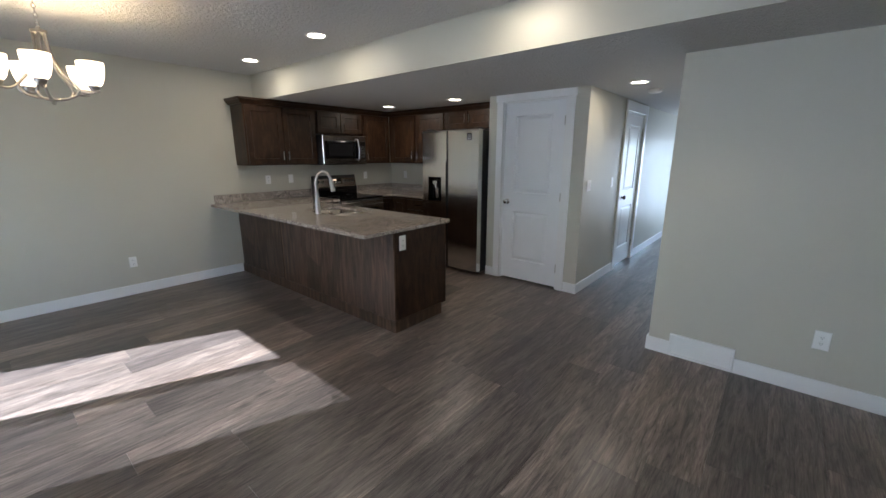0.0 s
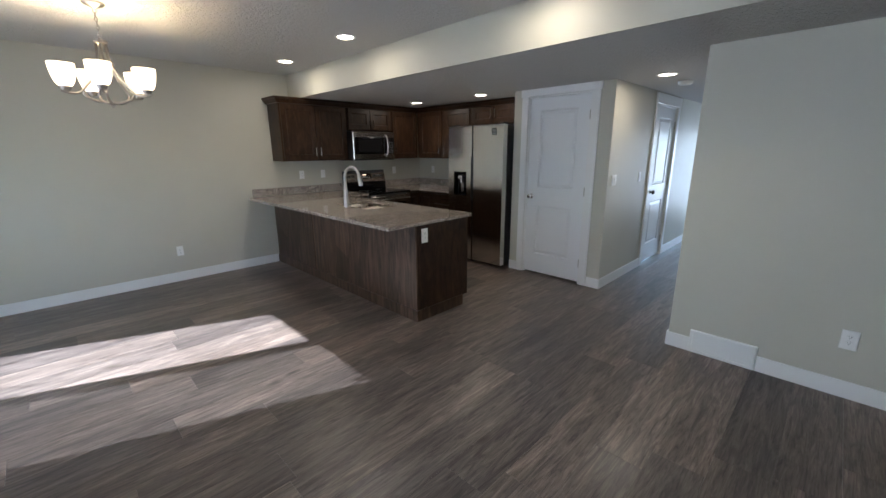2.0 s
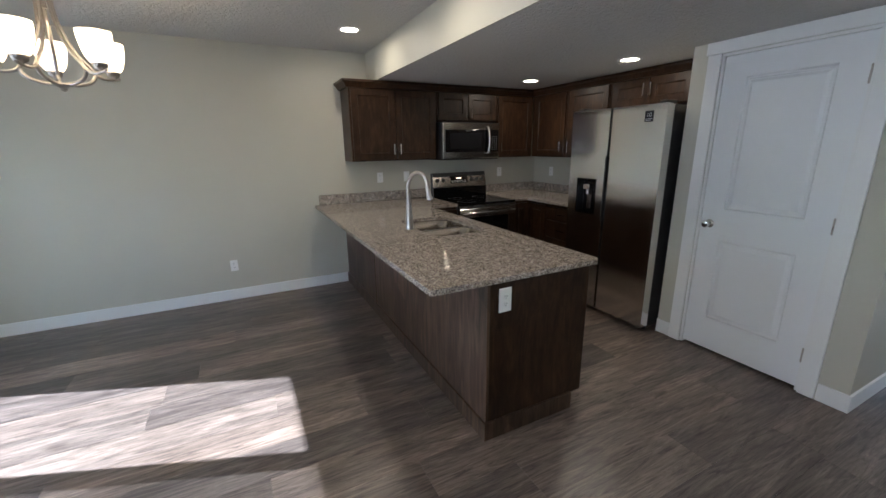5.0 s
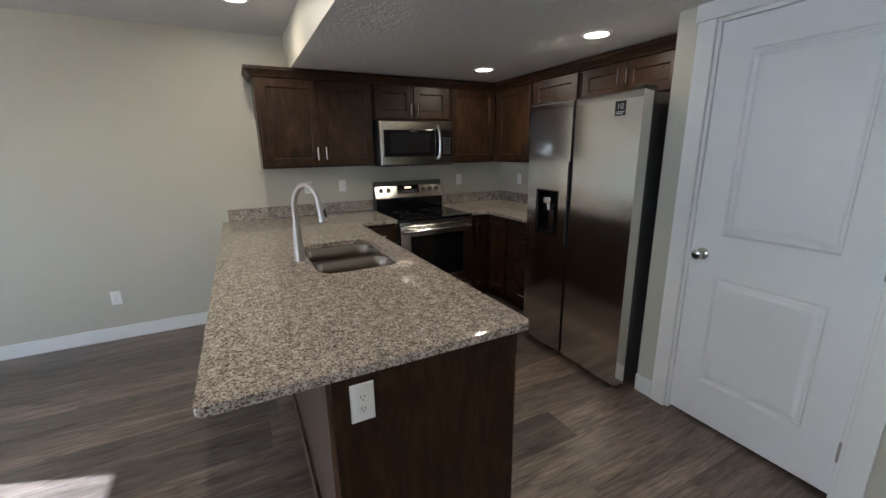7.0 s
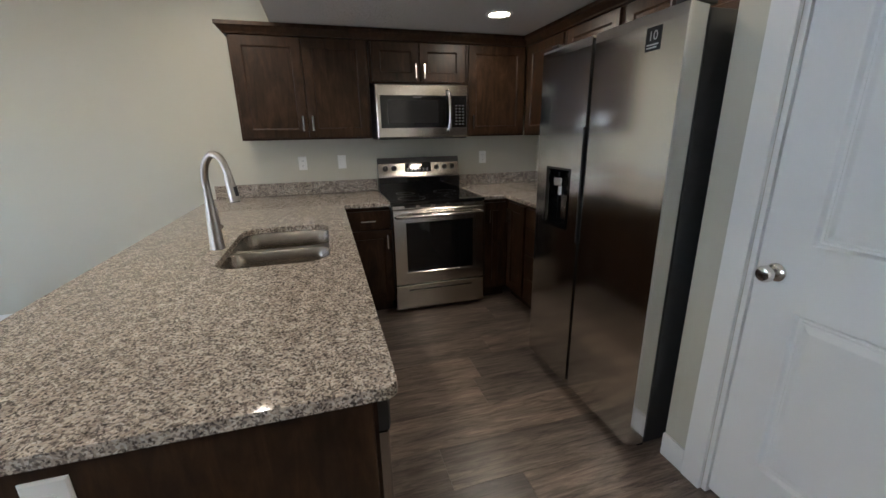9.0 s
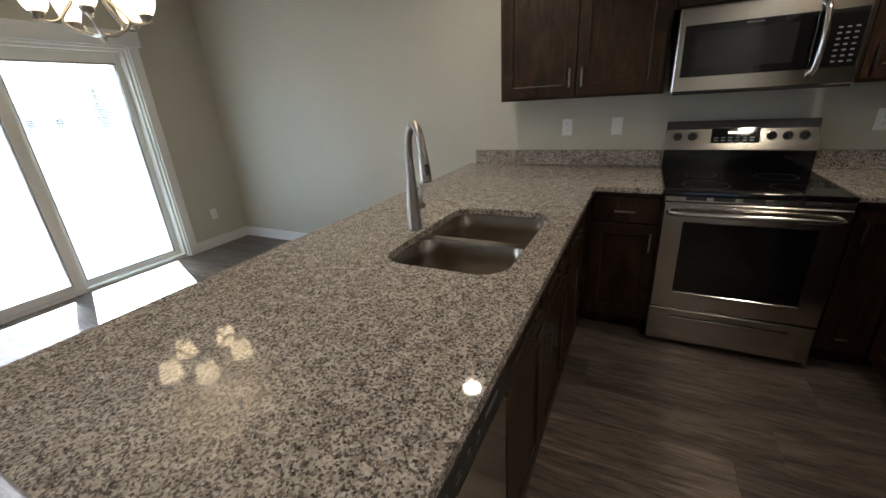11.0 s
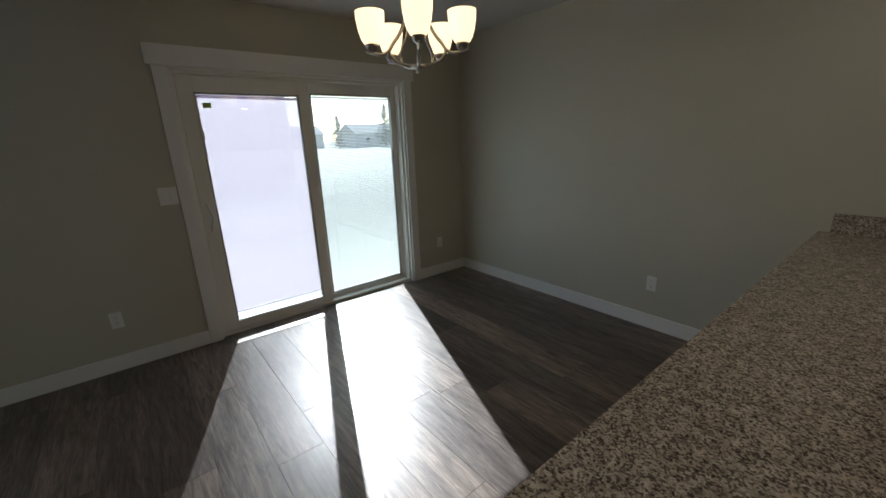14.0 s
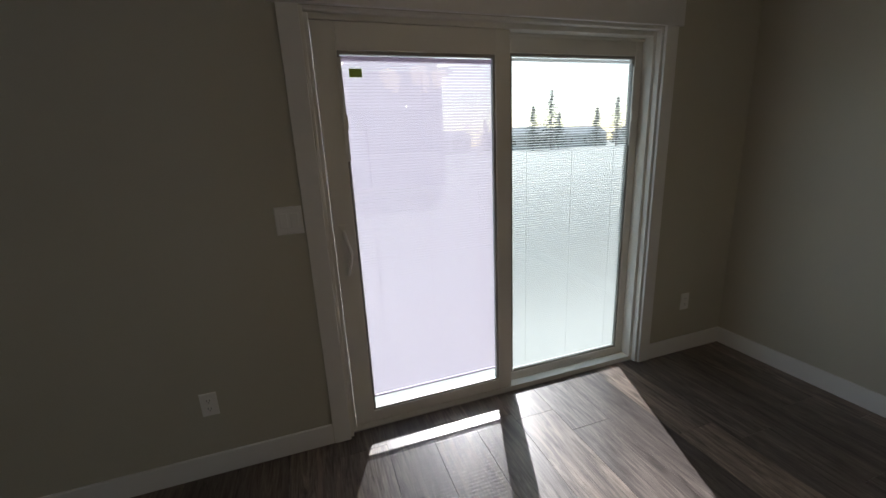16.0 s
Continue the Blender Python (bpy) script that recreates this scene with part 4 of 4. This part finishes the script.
# ---- outlets and switches ----
def plate(m, kind, w=0.07, h=0.115, gangs=1):
    names = {"outlet": ("outlet", "white duplex outlet in a plastic plate on the wall"), "switch": ("light_switch", "white rocker light switch plate on the wall")}
    nm, label = names[kind]
    b = base(nm, m, label, "outlet" if kind == "outlet" else "light switch", "white wall plates")
    Mesh().panel(-w / 2, w / 2, -h / 2, h / 2, -0.006, [(0, 0.003), (0.004, 0.0)], back=0.0).make("plate", PLATE, b)
    for g in range(gangs):
        cx = (g - (gangs - 1) / 2) * 0.046
        if kind == "outlet":
            o = Mesh()
            for cz in (-0.02, 0.02):
                o.lathe([(0.0165, 0.006), (0.0165, 0.0075), (0.015, 0.008)], cx, 0, cz, 18, 'y')
            o.make("socket", PLATE, b)
            o = Mesh()
            for cz in (-0.02, 0.02):
                o.box(cx - 0.007, cx - 0.005, -0.0085, -0.0079, cz - 0.002, cz + 0.007).box(cx + 0.005, cx + 0.007, -0.0085, -0.0079, cz - 0.002, cz + 0.007).box(cx - 0.002, cx + 0.002, -0.0085, -0.0079, cz - 0.010, cz - 0.006)
            tagged(o.make("slots", SLOT, b), kind="stuff")
        else:
            Mesh().panel(cx - 0.0165, cx + 0.0165, -0.033, 0.033, -0.009, [(0, 0.002), (0.002, 0)], back=-0.005).make("rocker", PLATE, b)
    return b


plate(pose(XW, 1.66, 0.366, 0, 0, 90), "outlet")
for y, k in ((3.285, "outlet"), (3.617, "switch"), (4.96, "outlet")):
    plate(pose(XW, y, 1.192, 0, 0, 90), k)
plate(pose(-4.50, YB, 1.19), "outlet")
plate(pose(-1.883, 2.945, 0.792, 0, 0, 90), "outlet", 0.074, 0.128)
plate(pose(0.848, YR, 0.380), "outlet", 0.08, 0.125)
plate(pose(-4.49, YS, 0.37, 0, 0, 180), "outlet")
plate(pose(-1.61, YS, 0.372, 0, 0, 180), "outlet")
plate(pose(-2.066, YS, 1.182, 0, 0, 180), "switch", 0.115, 0.125, 2)
for y, g in ((4.985, 2), (5.75, 1), (9.1, 1)):
    plate(pose(XH, y, 1.195, 0, 0, 90), "switch", 0.07 + 0.046 * (g - 1), 0.115, g)

# return-air grille low on the living wall
vt = base("air_vent", pose(0.023, YR, 0), "white metal return air grille at the floor", "vent")
Mesh().panel(0, 0.412, 0.001, 0.178, -0.02, [(0, 0.004), (0.004, 0), (0.018, 0), (0.02, 0.006)], back=0.0).make("frame", TRIM, vt)
m = Mesh()
for i in range(12):
    z = 0.026 + i * 0.0115
    m.loops([[(x, -0.013, z), (x, -0.018, z + 0.003), (x, -0.018, z + 0.0045), (x, -0.013, z + 0.002)] for x in (0.022, 0.390)])
m.box(0.204, 0.208, -0.0185, -0.013, 0.02, 0.16)
tagged(m.make("louvres", TRIM, vt), kind="stuff")


# ---- ceiling lights ----
def can_light(x, y, z, power):
    b = base("recessed_light", pose(x, y, z), "lit white round recessed ceiling light", "ceiling light", "recessed ceiling lights")
    Mesh().lathe([(0.094, 0.0), (0.094, -0.003), (0.088, -0.007), (0.074, -0.008), (0.068, -0.002)], n=36, cap0=False, cap1=False).make("trim_ring", TRIM, b, smooth=True)
    Mesh().lathe([(0.0685, -0.0025), (0.04, -0.003), (0.001, -0.0032)], n=36, cap0=False, cap1=True).make("lens", CANGLOW, b)
    lamp("recessed_lamp", 'AREA', power, (1.0, 0.80, 0.56), pose(x, y, z - 0.012), size=0.12)


for x, y, z in ((-2.685, 2.77, ZC), (-4.015, 2.815, ZC), (-0.85, 2.86, ZC), (-2.76, 4.75, ZS), (-3.95, 4.71, ZS), (-0.665, 4.93, ZS)):
    can_light(x, y, z, CAN)
sm = base("smoke_detector", pose(-0.66, 5.52, ZS), "white round smoke detector on the ceiling", "smoke detector")
Mesh().lathe([(0.07, 0), (0.07, -0.012), (0.06, -0.03), (0.045, -0.036), (0.001, -0.037)], n=32, cap0=False).make("housing", PLATE, sm, smooth=True)

# ---- chandelier ----
CX, CY = -3.135, 1.10
ch = base("chandelier", pose(CX, CY, ZC), "brushed nickel five-arm chandelier with lit frosted glass shades", "chandelier")
Mesh().lathe([(0.065, 0), (0.065, -0.006), (0.055, -0.018), (0.02, -0.026), (0.008, -0.04), (0.001, -0.042)], n=32, cap0=False).make("canopy", NICKEL, ch, smooth=True)
links = Mesh()
z = -0.036
i = 0
while z > -0.215:
    pts = [(0.009 * math.cos(a) * (1 if i % 2 else 0), 0.009 * math.cos(a) * (0 if i % 2 else 1), z - 0.014 + 0.017 * math.sin(a)) for a in [2 * math.pi * k / 12 for k in range(13)]]
    links.tube(pts, 0.0022, 6)
    z -= 0.026
    i += 1
links.make("chain", NICKEL, ch, smooth=True)
Mesh().lathe([(0.001, -0.215), (0.012, -0.222), (0.014, -0.235), (0.04, -0.238), (0.042, -0.255), (0.012, -0.262), (0.010, -0.30)], n=28).make("hub", NICKEL, ch, smooth=True)
Mesh().lathe([(0.012, -0.640), (0.045, -0.645), (0.047, -0.652), (0.022, -0.660), (0.012, -0.668), (0.014, -0.676), (0.001, -0.685)], n=28).make("finial", NICKEL, ch, smooth=True)
for k in range(5):
    a = radians(-16 + 72 * k)
    c, s = math.cos(a), math.sin(a)
    def arm(path):
        return curve_pts([(r * c, r * s, z) for r, z in path], 8)
    m = Mesh().tube(arm([(0.030, -0.245), (0.032, -0.30), (0.045, -0.39), (0.085, -0.49), (0.135, -0.555), (0.150, -0.59), (0.125, -0.625), (0.07, -0.645), (0.02, -0.648)]), 0.0085, 10)
    m.tube(arm([(0.140, -0.565), (0.165, -0.590), (0.20, -0.600), (0.245, -0.594), (0.268, -0.588)]), 0.0078, 10)
    m.make("arm", NICKEL, ch, smooth=True)
    ex, ey = 0.238 * c, 0.238 * s
    Mesh().lathe([(0.006, -0.597), (0.012, -0.590), (0.026, -0.582), (0.032, -0.566), (0.032, -0.556), (0.02, -0.555)], ex, ey, 0, 22).make("cup", NICKEL, ch, smooth=True)
    Mesh().lathe([(0.026, -0.560), (0.038, -0.554), (0.052, -0.532), (0.063, -0.495), (0.070, -0.450), (0.0715, -0.412), (0.0685, -0.412), (0.0665, -0.452), (0.059, -0.495), (0.048, -0.529), (0.03, -0.548)], ex, ey, 0, 28, cap0=False, cap1=False).make("shade", SHADE, ch, smooth=True)
    Mesh().lathe([(0.012, -0.552), (0.014, -0.53), (0.026, -0.50), (0.029, -0.48), (0.022, -0.46), (0.004, -0.452)], ex, ey, 0, 16).make("bulb", BULB, ch, smooth=True)
    lamp("shade_lamp", 'POINT', BULBW, (1.0, 0.71, 0.40), pose(CX + ex * 0.98, CY + ey * 0.98, ZC - 0.42), radius=0.03)

ch.scale = (0.98, 0.98, 0.985)

# ---- outdoors ----
tagged(Mesh().box(-400, 400, -600, YS - T - 0.002, -0.35, -0.14).box(-400, 400, YE + T + 0.002, 600, -0.35, -0.14).make("ground", SOIL), "pale bare ground behind the house", "ground", kind="structure")
tagged(block("patio", -5.2, -1.2, YS - T - 3.2, YS - T - 0.004, -0.139, -0.03, CONCRETE, bevel=0.01), "pale concrete patio slab outside the sliding door", "patio", kind="structure")


def house(x, y, w, d, h, siding, label):
    b = base("house", pose(x, y, -0.14), label, "house", "houses beyond the yard")
    Mesh().box(-w / 2, w / 2, -d / 2, d / 2, 0, h).make("walls", siding, b)
    Mesh().loops([[(xx, -d / 2 - 0.4, h), (xx, d / 2 + 0.4, h), (xx, 0, h + d * 0.24)] for xx in (-w / 2 - 0.4, w / 2 + 0.4)]).make("roof", ROOFM, b)
    for k in range(3 if siding is FARSIDE else 0):
        wx = -w / 2 + w * (k + 0.7) / 3.4
        f = block("window", wx - 0.6, wx + 0.6, d / 2 + 0.002, d / 2 + 0.06, 1.0, 2.3, TRIM, b)
        block("pane", -0.5, 0.5, 0.03, 0.04, 0.1, 1.2, BLACKG, f)


# Assumed mauve house, added for the purple tint in the left pane.
house(-3.75, -20, 8.5, 9, 4.6, SIDING, "mauve-grey house with a grey shingle roof, added to tint the left pane purple")
for x, y in ((-52, -86), (-72, -92), (-90, -84), (-34, -95)):
    house(x, y, 14, 9, 3.2, FARSIDE, "distant pale house with a grey shingle roof")


def conifer(x, y, h, seed):
    rnd = random.Random(seed)
    b = base("conifer_tree", pose(x, y, -0.14), "tall dark green conifer beyond the yard", "tree", "conifers beyond the yard")
    Mesh().tube([(0, 0, 0), (0.05, 0, h * 0.5), (0, 0, h)], 0.22, 8, 0.03).make("trunk", BARK, b, smooth=True)
    m = Mesh()
    z = h * 0.12
    while z < h * 0.98:
        r = (h - z) * 0.42 + 0.25
        for k in range(9):
            a = rnd.uniform(0, 6.28)
            rr = r * rnd.uniform(0.6, 1.1)
            tip = (rr * math.cos(a), rr * math.sin(a), z - 0.25 * rr)
            for j in range(5):
                f = (j + 0.6) / 5
                cx, cy, cz = tip[0] * f, tip[1] * f, z + (tip[2] - z) * f
                s = 0.3 * (1.1 - f) * r * 0.6 + 0.12
                q = [m.bm.verts.new((cx + rnd.uniform(-s, s), cy + rnd.uniform(-s, s), cz + rnd.uniform(-0.25, 0.12))) for _ in range(3)]
                m.bm.faces.new(q)
        z += h * 0.028
    tagged(m.make("needles", NEEDLE, b, fix=False), kind="stuff")


for i, (x, y, h) in enumerate(((-50, -70, 12), (-47, -72, 9), (-56, -76, 8), (-66, -76, 9), (-70, -74, 11), (-40, -80, 7), (-84, -80, 9))):
    conifer(x, y, h, i)

# ---- floor planks ----
PW, PL, XB = 0.2335, 1.52, -1.68
fl = bpy.data.objects["floor"]
plank_meshes = {}


def plank(x0, x1, y0, y1):
    key = (round(x1 - x0, 3), round(y1 - y0, 3))
    if key not in plank_meshes:
        w, d, e = key[0] / 2 - 0.0003, key[1] / 2 - 0.0004, 0.0007
        bm = Mesh().loops([[(-w, -d, -0.006), (w, -d, -0.006), (w, d, -0.006), (-w, d, -0.006)], [(-w, -d, -e), (w, -d, -e), (w, d, -e), (-w, d, -e)], [(-w + e, -d + e, 0), (w - e, -d + e, 0), (w - e, d - e, 0), (-w + e, d - e, 0)]], cap0=False)
        me = bpy.data.meshes.new("plank")
        bm.bm.to_mesh(me)
        bm.bm.free()
        me.materials.append(PLANK)
        plank_meshes[key] = me
    o = new("plank", plank_meshes[key])
    o.location = ((x0 + x1) / 2, (y0 + y1) / 2, 0)
    o.parent = fl


KNOWN = {-1: 0.94, 0: 1.37, 1: 2.22, -3: 1.13}     # end joints of some rows
rnd = random.Random(4)
i = -14
while XB + i * PW < XE:
    x0, x1 = max(XB + i * PW, XW), min(XB + (i + 1) * PW, XE)
    if x1 - x0 > 0.01:
        off = KNOWN.get(i, rnd.uniform(0, PL))
        yend = YE if x0 < 1.3 and x1 > XH - 0.1 else (YB if x0 < XH else YR)
        y = off - PL * math.ceil((off - YS) / PL)
        while y < yend:
            a, c = max(y, YS - 0.03), min(y + PL, yend)
            if c - a > 0.02:
                plank(x0, x1, a, c)
            y += PL
    i += 1
